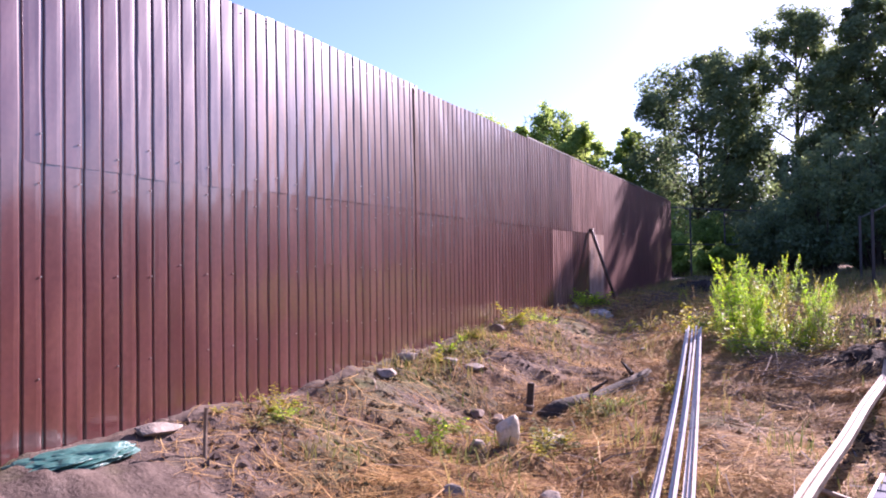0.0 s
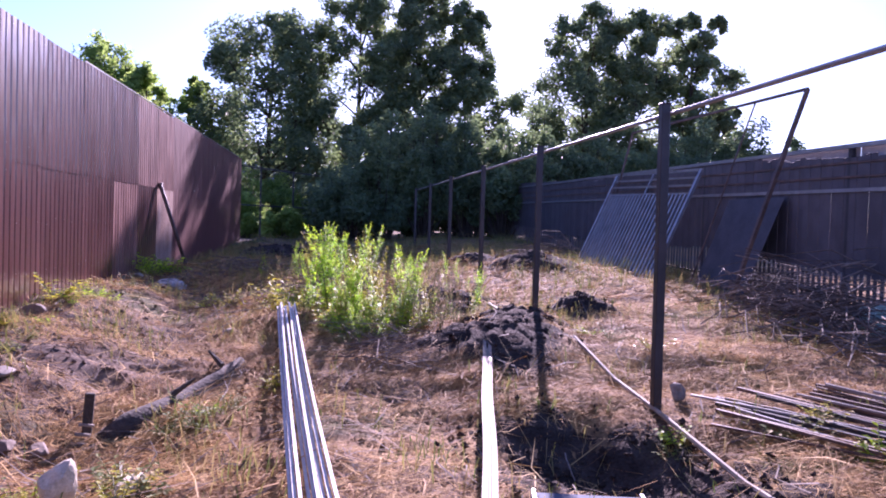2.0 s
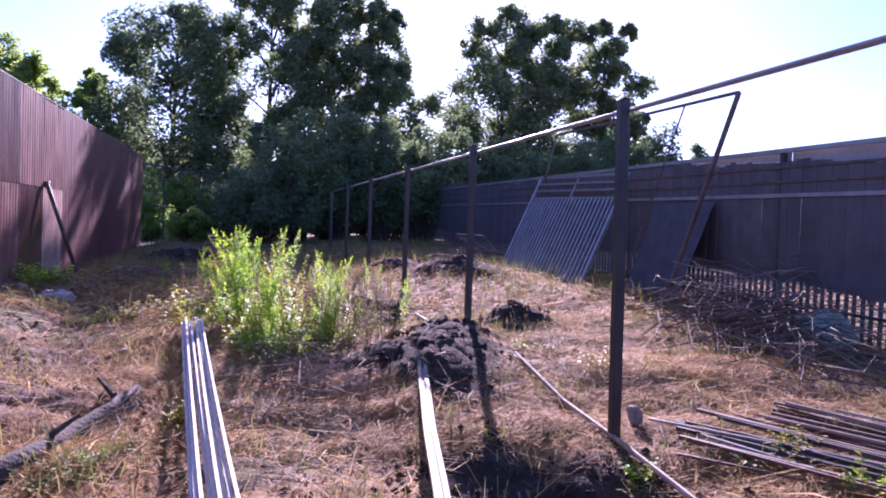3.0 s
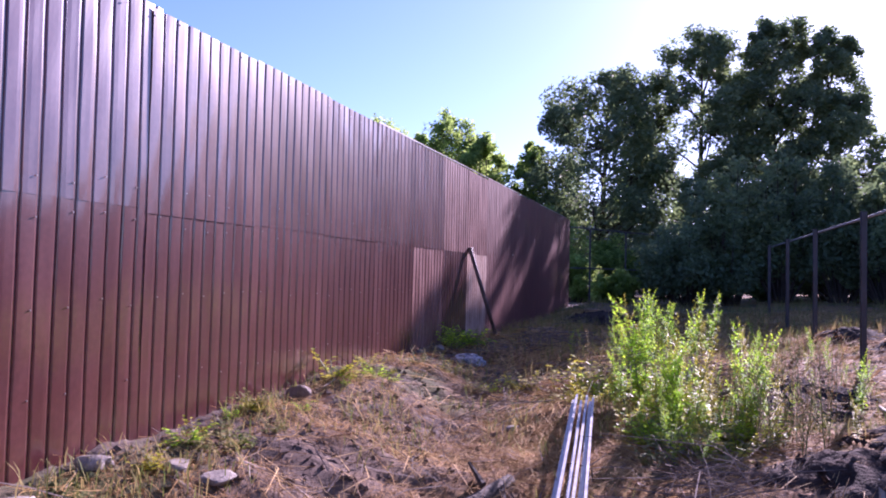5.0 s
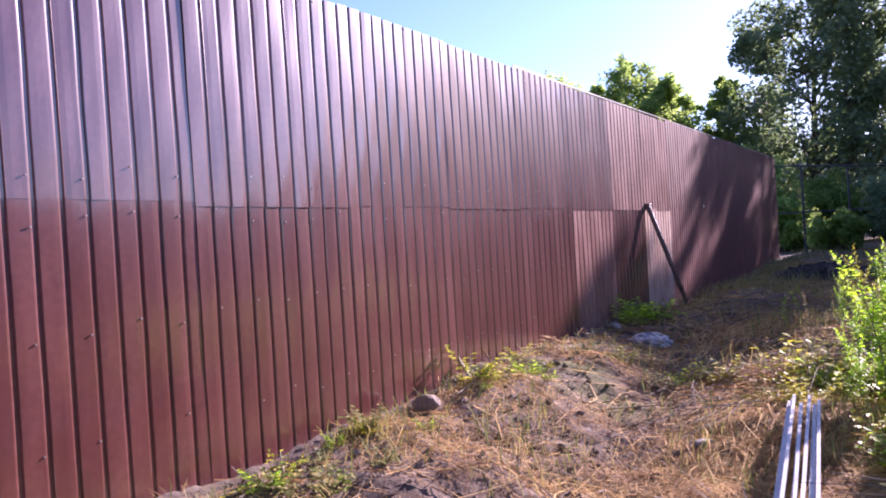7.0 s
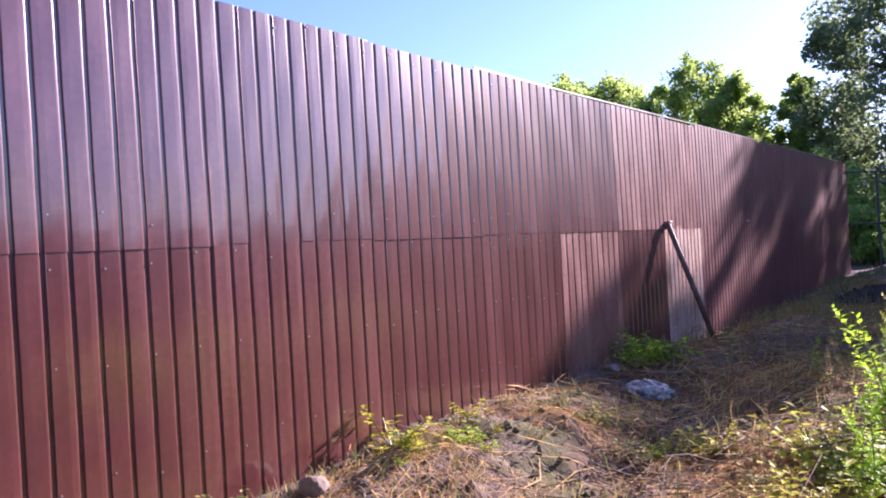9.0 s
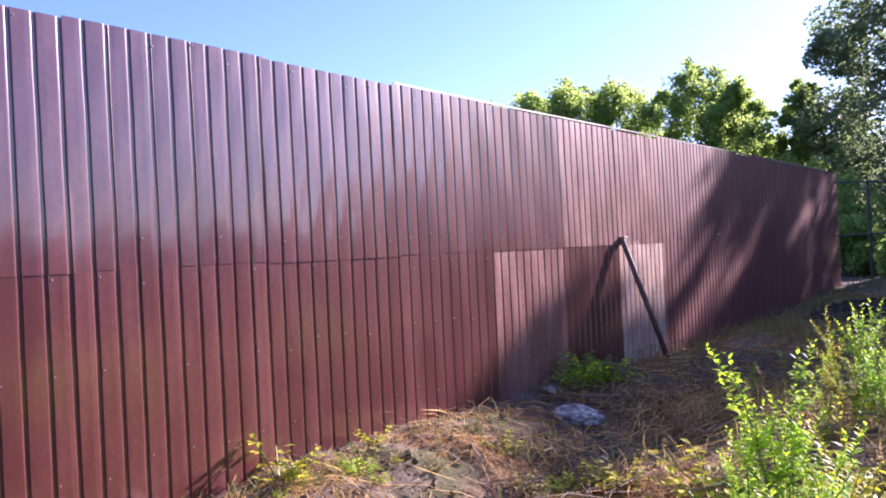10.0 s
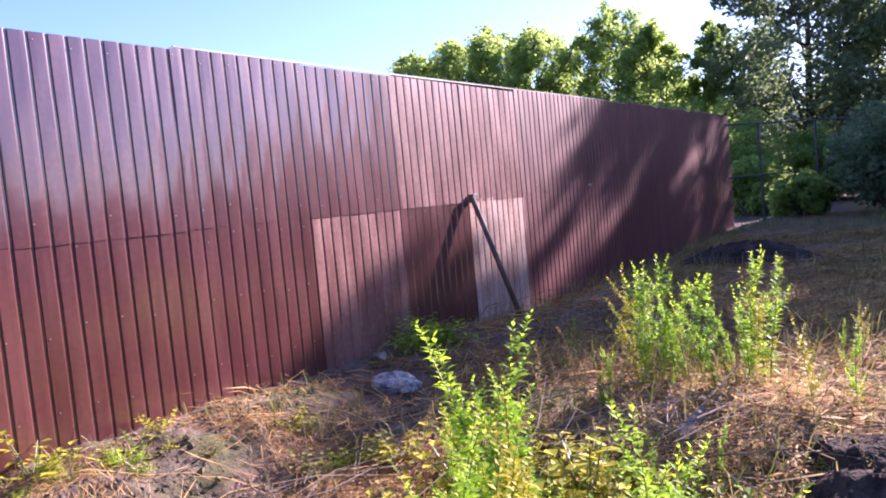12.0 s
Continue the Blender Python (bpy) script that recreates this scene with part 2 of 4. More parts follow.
# ---- mesh helpers ----
class Geo:
    """Collects vertices and faces for one mesh."""

    def __init__(self):
        self.v, self.f = [], []

    def add(self, verts, faces):
        k = len(self.v)
        self.v.extend(verts)
        self.f.extend([tuple(i + k for i in f) for f in faces])

    def box(self, a, b, m=None, bevel=0.0):
        (x0, y0, z0), (x1, y1, z1) = a, b
        e = bevel
        if e:
            vs, ring = [], []
            for z, q in ((z0, e), (z0 + e, 0), (z1 - e, 0), (z1, e)):
                vs += [(x0 + q, y0 + e, z), (x0 + e, y0 + q, z), (x1 - e, y0 + q, z), (x1 - q, y0 + e, z), (x1 - q, y1 - e, z), (x1 - e, y1 - q, z), (x0 + e, y1 - q, z), (x0 + q, y1 - e, z)]
            fs = [tuple(range(7, -1, -1)), tuple(range(24, 32))]
            for k in range(3):
                for i in range(8):
                    j = (i + 1) % 8
                    fs.append((k * 8 + i, k * 8 + j, k * 8 + 8 + j, k * 8 + 8 + i))
        else:
            vs = [(x0, y0, z0), (x1, y0, z0), (x1, y1, z0), (x0, y1, z0), (x0, y0, z1), (x1, y0, z1), (x1, y1, z1), (x0, y1, z1)]
            fs = [(3, 2, 1, 0), (4, 5, 6, 7), (0, 1, 5, 4), (1, 2, 6, 5), (2, 3, 7, 6), (3, 0, 4, 7)]
        if m is not None:
            vs = [tuple(m @ Vector(p)) for p in vs]
        self.add(vs, fs)

    def tube(self, points, radii, sides=6, square=False):
        """A closed tube along points; square: a box section."""
        if not isinstance(radii, (list, tuple)):
            radii = [radii] * len(points)
        pts = [Vector(p) for p in points]
        vs, fs = [], []
        sides = 4 if square else sides
        for i, p in enumerate(pts):
            d = (pts[min(i + 1, len(pts) - 1)] - pts[max(i - 1, 0)]).normalized()
            up = Vector((0, 0, 1)) if abs(d.z) < 0.95 else Vector((1, 0, 0))
            a = d.cross(up).normalized()
            c = d.cross(a).normalized()
            for k in range(sides):
                w = 2 * math.pi * k / sides + (math.pi / 4 if square else 0)
                r = radii[i] * (1.414 if square else 1)
                vs.append(tuple(p + a * (math.cos(w) * r) + c * (math.sin(w) * r)))
        for i in range(len(pts) - 1):
            for k in range(sides):
                j = (k + 1) % sides
                fs.append((i * sides + k, i * sides + j, (i + 1) * sides + j, (i + 1) * sides + k))
        fs += [tuple(range(sides - 1, -1, -1)), tuple(range((len(pts) - 1) * sides, len(pts) * sides))]
        self.add(vs, fs)

    def mesh(self, name, smooth=False):
        me = bpy.data.meshes.new(name)
        me.from_pydata(self.v, [], self.f)
        me.polygons.foreach_set("use_smooth", [smooth] * len(me.polygons))
        me.update()
        return me


def part(name, geo, mat, parent=None, label="", smooth=False):
    """Links a Geo, or a ready mesh, as one object under a thing."""
    me = geo.mesh(name, smooth) if isinstance(geo, Geo) else geo
    if mat is not None and not me.materials:
        me.materials.append(mat)
    ob = new(name, me)
    if parent is not None:
        ob.parent = parent
    if label:
        tagged(ob, label)
    return ob


def thing(name, at=(0, 0, 0), label="", category="", group="", kind="", rz=0.0):
    ob = new(name)
    ob.matrix_basis = pose(*at, 0, 0, rz)
    return tagged(ob, label, category, group, kind)


def step(a, b, v):
    t = np.clip((v - a) / (b - a), 0, 1)
    return t * t * (3 - 2 * t)


def ridge(x, y, seed, scale):
    """Smooth random relief from a few summed waves, about -1 to 1."""
    r = random.Random(seed)
    s = 0
    for k in range(7):
        a, f, p = r.uniform(0, 6.28), scale * r.uniform(0.6, 1.7), r.uniform(0, 6.28)
        s = s + np.sin((x * math.cos(a) + y * math.sin(a)) * f + p)
    return s / 4.0


MOUNDS = [  # x, y, height, radius of heaps (positive) and pits
    (1.40, 9.75, 0.26, 0.95), (1.75, 10.7, 0.20, 0.55), (1.38, 7.25, -0.30, 0.50), (1.75, 6.75, -0.22, 0.45),
    (2.95, 11.8, 0.20, 0.42), (3.5, 16.6, 0.34, 0.85), (2.7, 18.2, 0.25, 0.7), (-0.1, 14.3, 0.16, 1.1),
    (-2.9, 12.6, 0.08, 0.5), (-2.3, 7.7, -0.15, 0.9), (0.1, 10.6, 0.10, 0.8), (-1.55, 9.15, -0.10, 0.5), (-2.6, 18.6, 0.12, 0.9), (-0.9, 11.5, 0.14, 0.6), (-3.2, 14.4, -0.20, 0.9), (-2.9, 19.9, 0.12, 0.6),
]


def ground_z(x, y):
    x, y = np.asarray(x, float), np.asarray(y, float)
    z = -0.22 + 0.30 * step(6, 12, y) + 0.24 * step(11, 16, y) + 0.34 * step(20, 32, y)
    # bank along the brown fence, turning into a hollow at its foot farther on
    z = z + (0.33 + 0.10 * (1 - step(7, 11, y))) * step(-2.2, -3.7, x) * (1 - 0.75 * step(12, 19, y)) * step(-9, -3.9, x)
    z = z - 0.17 * step(-2.9, -3.8, x) * step(13, 20, y) * step(-9, -3.9, x)
    z = z + 0.24 * step(0, 5, x)
    for mx, my, h, r in MOUNDS:
        z = z + h * np.exp(-((x - mx) ** 2 + (y - my) ** 2) / (r * r))
    near = np.exp(-((y - 9) / 16.0) ** 2)
    z = z + near * (0.045 * ridge(x, y, 3, 2.2) + 0.028 * ridge(x, y, 8, 6.5) + 0.02 * ridge(x, y, 21, 15) + 0.010 * ridge(x, y, 29, 34))
    return z


def gz(x, y):
    return float(ground_z(x, y))


# ---- ground: one sheet to the horizon ----
def axis(lo, hi, fine, far):
    a = list(np.arange(lo, hi, fine))
    s, v = fine, hi
    while v < far:
        a.append(v)
        s *= 1.13
        v += s
    s, v, b = fine, lo, []
    while v > -far:
        s *= 1.13
        v -= s
        b.append(v)
    return np.array(b[::-1] + a)


def make_ground():
    xs, ys = axis(-4.4, 7.0, 0.045, 2500), axis(1.5, 19.0, 0.05, 2500)
    X, Y = np.meshgrid(xs, ys)
    Z = ground_z(X, Y)
    rng = np.random.default_rng(5)
    close = np.exp(-((Y - 9) / 12.0) ** 4) * np.exp(-((X - 1) / 8.0) ** 4)
    Z = Z + rng.normal(0, 0.009, Z.shape) * close
    nx, ny = len(xs), len(ys)
    me = bpy.data.meshes.new("ground")
    me.vertices.add(nx * ny)
    me.vertices.foreach_set("co", np.stack([X, Y, Z], -1).ravel())
    i = (np.arange(ny - 1)[:, None] * nx + np.arange(nx - 1)).ravel()
    quads = np.stack([i, i + 1, i + nx + 1, i + nx], -1)
    me.loops.add(quads.size)
    me.loops.foreach_set("vertex_index", quads.ravel())
    me.polygons.add(len(quads))
    me.polygons.foreach_set("loop_start", np.arange(0, quads.size, 4))
    me.polygons.foreach_set("use_smooth", np.ones(len(quads), bool))
    me.update(calc_edges=True)
    me.validate()
    tagged(part("ground", me, GROUND), "uneven dry earth strewn with straw and weeds", "ground", kind="structure")


make_ground()

# ---- tall brown sheet fence ----
FX, PITCH, RIBS = -3.85, 0.143, 10
SHEET = PITCH * RIBS
FENCE_Y0, FENCE_Y1 = 8.73 - 9 * SHEET, 29.4


def sheet_mesh(name, ribs, z0, z1, seed, amp=1.0):
    """A trapezoid-profiled steel sheet: wide pans, narrow recessed grooves, a little buckled, with a folded thickness."""
    r = random.Random(seed)
    prof = []
    for k in range(ribs):
        o, tilt = r.uniform(-0.0012, 0.0012) * amp, r.uniform(-0.0012, 0.0012) * amp
        y = k * PITCH
        prof += [(y + 0.0, o - tilt), (y + 0.035, o + 0.0006), (y + 0.075, o + 0.0006), (y + 0.101, o + tilt), (y + 0.109, o + tilt - 0.0012), (y + 0.1145, o + tilt - 0.004), (y + 0.119, -0.013), (y + 0.1345, -0.013), (y + 0.1405, -0.001)]
    prof += [(ribs * PITCH, 0.0), (ribs * PITCH + 0.06, -0.0045)]
    rows = 14
    ph = [r.uniform(0, 6.28) for _ in range(6)]
    verts, faces = [], []
    for side in (0.0, -0.0012):
        for j in range(rows + 1):
            z = z0 + (z1 - z0) * j / rows
            for y, x in prof:
                w = 0.0014 * math.sin(2.1 * z + ph[0] + 1.1 * y) + 0.0009 * math.sin(5.3 * z + ph[1] + 9 * y) + 0.0006 * math.sin(9.7 * z + ph[2] - 23 * y)
                sway = 0.0013 * amp * math.sin(3.1 * z + 17 * y + ph[3]) + 0.0007 * math.sin(11 * z + 40 * y + ph[4])
                verts.append((x + amp * w + side, y + sway, z))
    n = len(prof)
    off = n * (rows + 1)
    for j in range(rows):
        for i in range(n - 1):
            a = j * n + i
            faces.append((a, a + 1, a + n + 1, a + n))
            faces.append((off + a + n, off + a + n + 1, off + a + 1, off + a))
    for i in range(n - 1):
        faces.append((off + i, off + i + 1, i + 1, i))
        t = rows * n + i
        faces.append((t, t + 1, off + t + 1, off + t))
    for j in range(rows):
        a, b = j * n, j * n + n - 1
        faces.append((a, a + n, off + a + n, off + a))
        faces.append((b + n, b, off + b, off + b + n))
    me = bpy.data.meshes.new(name)
    me.from_pydata(verts, [], faces)
    return me


def make_fence():
    fence = thing("fence", (FX, 0, 0), "tall dark brown profiled steel sheet fence in two tiers", "fence", kind="structure")
    lower = [sheet_mesh("lower_sheet", RIBS, -0.25, 2.02, 40 + k) for k in range(4)]
    upper = [sheet_mesh("upper_sheet", RIBS, 1.985, 3.535, 60 + k, 1.3) for k in range(4)]
    count = int(math.ceil((FENCE_Y1 - FENCE_Y0) / SHEET))
    r = random.Random(4)
    for k in range(count):
        y = FENCE_Y0 + k * SHEET
        rise = 0.07 * float(step(15, 29, y))
        mats = [BROWN, BROWN]
        if 15.5 < y < 18.4:
            mats[1] = DUSTY
        if y > 18.4:
            mats = [WORNBROWN, WORNBROWN]
        if 14.2 < y < 15.5:
            mats[0] = DUSTY
        if 17.0 < y < 18.4:
            mats[0] = PALE
        for lot, mat, dz, dx in ((lower, mats[0], -0.02 + rise, 0.0), (upper, mats[1], rise + r.uniform(-0.03, 0.012), 0.0026 + 0.0006 * (k % 2))):
            me = lot[r.randrange(4)]
            if mat is not BROWN:
                me = me.copy()
                me.materials.clear()
            ob = part("sheet", me, mat, fence)
            # lower sheets lean out a touch, two upper ones lean back
            lean = 0.5 if lot is lower else (-0.45 if 5.8 < y < 8.6 else 0.0)
            ob.location = (dx + r.uniform(-0.0004, 0.0004) - 2.0 * math.sin(radians(lean)), y, dz)
            ob.rotation_euler = (0, radians(lean), 0)
            if y > 8.7:  # lapped over the sheet before it
                ob.location.y -= 0.06
            else:
                ob.location.x -= 0.003
    # posts and rails behind the sheets
    for k in range(14):
        g = Geo()
        g.box((-0.14, -0.03, -0.3), (-0.08, 0.03, 3.45), bevel=0.004)
        part("post", g, DARKSTEEL, fence).location = (0, FENCE_Y0 + 0.1 + k * 2.55, 0)
    for z in (0.75, 1.9, 3.3):
        g = Geo()
        g.box((-0.077, FENCE_Y0, z - 0.02), (-0.049, FENCE_Y1 - 0.05, z + 0.02))
        part("rail", g, DARKSTEEL, fence)
    # Added strip: stands in for light on the sheets' cut top edge.
    g = Geo()
    g.tube([(-0.006, 13.0, 3.535), (-0.006, 15.0, 3.535), (-0.006, 22.0, 3.572), (-0.006, 29.3, 3.605)], 0.008, square=True)
    part("edge_trim", g, GREYSTEEL, fence, "thin pale strip imitating the lit cut edge of the sheets")
    g = Geo()
    g.box((0.006, 20.95, 2.04), (0.014, 21.08, 2.075), bevel=0.003)
    part("plate", g, SCREW, fence, "small bright metal plate")
    return fence


make_fence()


# ---- line of dark posts with a top rail ----
def make_frame():
    fr = thing("pergola_frame", (2.22, 0, 0), "dark steel posts carrying a long top rail", "frame")
    for k in range(7):
        y = 7.76 + 3.71 * (k - 1)
        g = Geo()
        z0, z1 = gz(2.22, y) - 0.3, 2.46 + 0.02 * (k - 1)
        g.box((-0.037, -0.037, z0), (0.037, 0.037, z1), bevel=0.006)
        p = part("post", g, DARKSTEEL, fr)
        p.location = (0, y, 0)
        p.rotation_euler = (radians((-1.2, -1.2, 0.3, 0.8, -0.4, 0.5, 0)[k]), 0, 0)
        c = Geo()
        c.box((-0.040, -0.040, z1), (0.040, 0.040, z1 + 0.008), bevel=0.003)
        part("cap", c, DARKSTEEL, p)
    g = Geo()
    g.tube([(0.065, 3.4, 2.37), (0.065, 7.7, 2.39), (0.065, 15, 2.44), (0.065, 26.6, 2.53)], 0.019, 8)
    part("rail", g, GREYSTEEL, fr, "grey steel pipe rail")


make_frame()


# ---- fence across the yard: pickets below, sheet band above ----
def make_far_fence():
    fx = 6.8
    ff = thing("picket_fence", (fx, 0, 0), "dark steel picket fence topped by a band of grey sheet", "fence", kind="structure")
    g = Geo()
    g.box((-0.006, -0.034, 0), (0.006, 0.034, 0.62), bevel=0.003)
    g.box((-0.003, -0.066, 0.6), (0.002, 0.066, 2.25), bevel=0.001)
    pick = g.mesh("picket")
    pick.materials.append(PICKET)
    n = 0
    y = 6.0
    while y < 34:
        p = part("picket", pick, None, ff)
        p.location = (-0.05 - 0.006 * (n % 2), y, gz(fx, y) - 0.05 + 0.012 * math.sin(y * 37))
        p.rotation_euler = (radians(0.06 * math.sin(y * 91)), 0, 0)
        y += 0.128
        n += 1
    rest = Geo()
    y = -9.0
    while y < 6.0:
        z = gz(fx, y) - 0.05
        rest.box((-0.056, y - 0.055, z), (-0.044, y + 0.055, z + 2.25))
        y += 0.128
    tagged(part("pickets", rest, DARKSTEEL, ff), kind="stuff")
    for k in range(11):
        y0 = -9 + 4.1 * k
        a = Geo()
        a.box((0.0, 0, 0), (0.003, 4.09, 0.62))
        s = part("sheet", a, BACKSHEET, ff)
        s.location = (0.03, y0, 2.02 + 0.013 * max(0, y0 - 8))
        s.rotation_euler = (math.atan(0.013) if y0 > 6 else 0, 0, 0)
        b = Geo()
        b.box((-0.035, -0.035, -0.3), (0.035, 0.035, 2.68 + 0.013 * max(0, y0 - 8)), bevel=0.004)
        part("post", b, DARKSTEEL, ff).location = (-0.02, y0 + 0.1, 0)
    for z, rad, mat in ((2.65, 0.03, GREYSTEEL), (2.42, 0.016, RUSTSTEEL), (2.22, 0.016, RUSTSTEEL), (2.03, 0.026, GREYSTEEL), (0.55, 0.02, DARKSTEEL)):
        c = Geo()
        c.tube([(-0.06, -9, z), (-0.06, 8, z), (-0.06, 34.5, z + 0.013 * 26.5)], rad, square=True)
        part("rail", c, mat, ff)


make_far_fence()


# ---- trees ----
def leaf_mesh(name, centres, radii, per, size, seed, mat, flat=0.75, aspect=0.5):
    """Many small pointed leaves scattered through clumps."""
    rng = np.random.default_rng(seed)
    n = len(centres) * per
    c = np.repeat(np.asarray(centres), per, 0)
    rad = np.repeat(np.asarray(radii), per)[:, None]
    d = rng.normal(size=(n, 3))
    d /= np.linalg.norm(d, axis=1)[:, None]
    p = c + d * rad * (rng.random((n, 1)) ** 0.45) * np.array([1, 1, flat])
    u = rng.normal(size=(n, 3))
    u[:, 2] *= 0.6
    u /= np.linalg.norm(u, axis=1)[:, None]
    w = np.cross(u, rng.normal(size=(n, 3)))
    w /= np.linalg.norm(w, axis=1)[:, None]
    L = size * rng.uniform(0.6, 1.35, (n, 1))
    v = np.stack([p - u * L * 0.5, p + w * L * aspect * 0.5, p + u * L * 0.5, p - w * L * aspect * 0.5], 1).reshape(-1, 3)
    me = bpy.data.meshes.new(name)
    me.vertices.add(len(v))
    me.vertices.foreach_set("co", v.ravel())
    me.loops.add(4 * n)
    me.loops.foreach_set("vertex_index", np.arange(4 * n))
    me.polygons.add(n)
    me.polygons.foreach_set("loop_start", np.arange(0, 4 * n, 4))
    me.update(calc_edges=True)
    me.materials.append(mat)
    return me


def make_tree(x, y, height, spread, seed, mat, label, low=0.3, lobes=15, clumps=12, per=110, leaf=0.2, trunk=0.2, group="", upright=0.5, lobe=(0.30, 0.46)):
    """Leaning stem, limbs that each end in a ragged lobe of leafy twigs."""
    r = random.Random(seed)
    t = thing("tree", (x, y, gz(x, y) - 0.1), label, "tree", group)
    g = Geo()
    lean = (r.uniform(-0.5, 0.5), r.uniform(-0.4, 0.4))

    def stem(h):
        k = h / height
        return Vector((lean[0] * k + 0.18 * math.sin(3 * k + seed), lean[1] * k + 0.15 * math.sin(4 * k + 2 * seed), h))

    g.tube([stem(height * 0.88 * i / 9) for i in range(10)], [trunk * (1.25 if i == 0 else 1) * (1 - 0.095 * i) for i in range(10)], 8)
    cs, rs = [], []
    for k in range(lobes):
        u = (k + r.uniform(0.2, 0.8)) / lobes
        R = spread * r.uniform(*lobe) * (1.05 - 0.4 * u * u)
        top = height * (low + (1 - low) * u)
        c0 = stem(max(0.5, top - R * 0.8))
        reach = max(0.0, spread * (0.7 + 0.3 * math.sin(math.pi * (0.2 + 0.6 * u))) * (1 - 0.5 * u ** 4) - R * 0.45) * r.uniform(0.5, 1.12)
        a = 2.4 * k + r.uniform(-0.4, 0.4)
        if k == lobes - 1:
            reach = 0.1
        c = Vector((c0.x + math.cos(a) * reach, c0.y + math.sin(a) * reach, c0.z))
        s = stem(max(height * low * 0.6, c.z - (0.35 + upright) * reach - 0.3))
        m = (s + c) / 2 + Vector((0, 0, -0.06 * reach))
        g.tube([s, m, c], [trunk * 0.42 * (1 - 0.5 * u), trunk * 0.26 * (1 - 0.4 * u), 0.03], 5)
        for q in range(clumps):
            d = Vector((r.gauss(0, 1), r.gauss(0, 1), r.gauss(0.15, 0.85))).normalized()
            e = c + Vector((d.x, d.y, d.z * (0.65 + 0.4 * upright))) * R * r.uniform(0.45, 1.02)
            e.z = min(e.z, height - 0.15)
            g.tube([c.lerp(e, 0.1), c.lerp(e, 0.55) + Vector((0, 0, 0.06)), e], [0.028, 0.018, 0.008], 3)
            cs.append(tuple(e))
            rs.append(R * r.uniform(0.28, 0.60))
    part("trunk", g, BARK, t, smooth=True)
    part("crown", leaf_mesh("crown", cs, rs, per, leaf, seed, mat, 0.7 + 0.5 * upright), None, t)
    return t


DARKTREE = "tall dark backlit tree with an open feathery crown"
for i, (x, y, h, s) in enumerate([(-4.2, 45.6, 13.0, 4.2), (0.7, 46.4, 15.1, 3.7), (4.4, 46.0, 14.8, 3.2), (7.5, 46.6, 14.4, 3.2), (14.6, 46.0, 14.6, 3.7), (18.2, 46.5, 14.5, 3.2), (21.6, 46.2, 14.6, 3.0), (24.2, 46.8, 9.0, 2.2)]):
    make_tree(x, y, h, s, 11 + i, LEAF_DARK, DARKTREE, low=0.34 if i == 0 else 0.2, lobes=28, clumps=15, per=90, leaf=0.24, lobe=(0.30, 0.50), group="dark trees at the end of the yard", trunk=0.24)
GREENTREE = "leafy bright green tree beyond the fence"
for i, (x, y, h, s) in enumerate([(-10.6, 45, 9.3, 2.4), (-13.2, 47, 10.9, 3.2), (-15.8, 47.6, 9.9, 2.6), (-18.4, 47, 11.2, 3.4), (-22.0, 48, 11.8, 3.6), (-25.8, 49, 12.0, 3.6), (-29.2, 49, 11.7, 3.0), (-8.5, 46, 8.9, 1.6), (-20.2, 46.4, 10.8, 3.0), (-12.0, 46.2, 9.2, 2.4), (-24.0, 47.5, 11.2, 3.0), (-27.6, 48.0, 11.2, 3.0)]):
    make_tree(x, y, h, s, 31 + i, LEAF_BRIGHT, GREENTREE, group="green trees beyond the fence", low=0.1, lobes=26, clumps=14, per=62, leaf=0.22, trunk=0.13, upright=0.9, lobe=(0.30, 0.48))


def make_shrub(x, y, h, s, seed, mat, label, per=150, leaf=0.15, n=26, group="", flat=0.9):
    r = random.Random(seed)
    t = thing("shrub", (x, y, gz(x, y) - 0.05), label, "shrub", group)
    g = Geo()
    cs, rs = [], []
    for k in range(n):
        a, q = r.uniform(0, 6.28), s * math.sqrt(r.random())
        e = Vector((math.cos(a) * q, math.sin(a) * q, h * r.uniform(0.25, 1) * (1 - 0.35 * (q / s) ** 2)))
        g.tube([(e.x * 0.25, e.y * 0.25, 0), (e.x * 0.7, e.y * 0.7, e.z * 0.6), e], [0.035, 0.022, 0.008], 4)
        cs += [tuple(e), tuple(e * 0.75)]
        rs += [r.uniform(0.3, 0.6) * min(1, h / 2.5), r.uniform(0.3, 0.55) * min(1, h / 2.5)]
    tagged(part("stem", g, BARK, t), kind="stuff")
    part("foliage", leaf_mesh("foliage", cs, rs, per, leaf, seed, mat, flat), None, t)


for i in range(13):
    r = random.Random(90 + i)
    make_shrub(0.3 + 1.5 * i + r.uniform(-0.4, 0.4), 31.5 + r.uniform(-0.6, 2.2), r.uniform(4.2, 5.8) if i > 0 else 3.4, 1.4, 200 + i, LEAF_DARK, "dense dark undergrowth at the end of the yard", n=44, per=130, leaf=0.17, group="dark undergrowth")


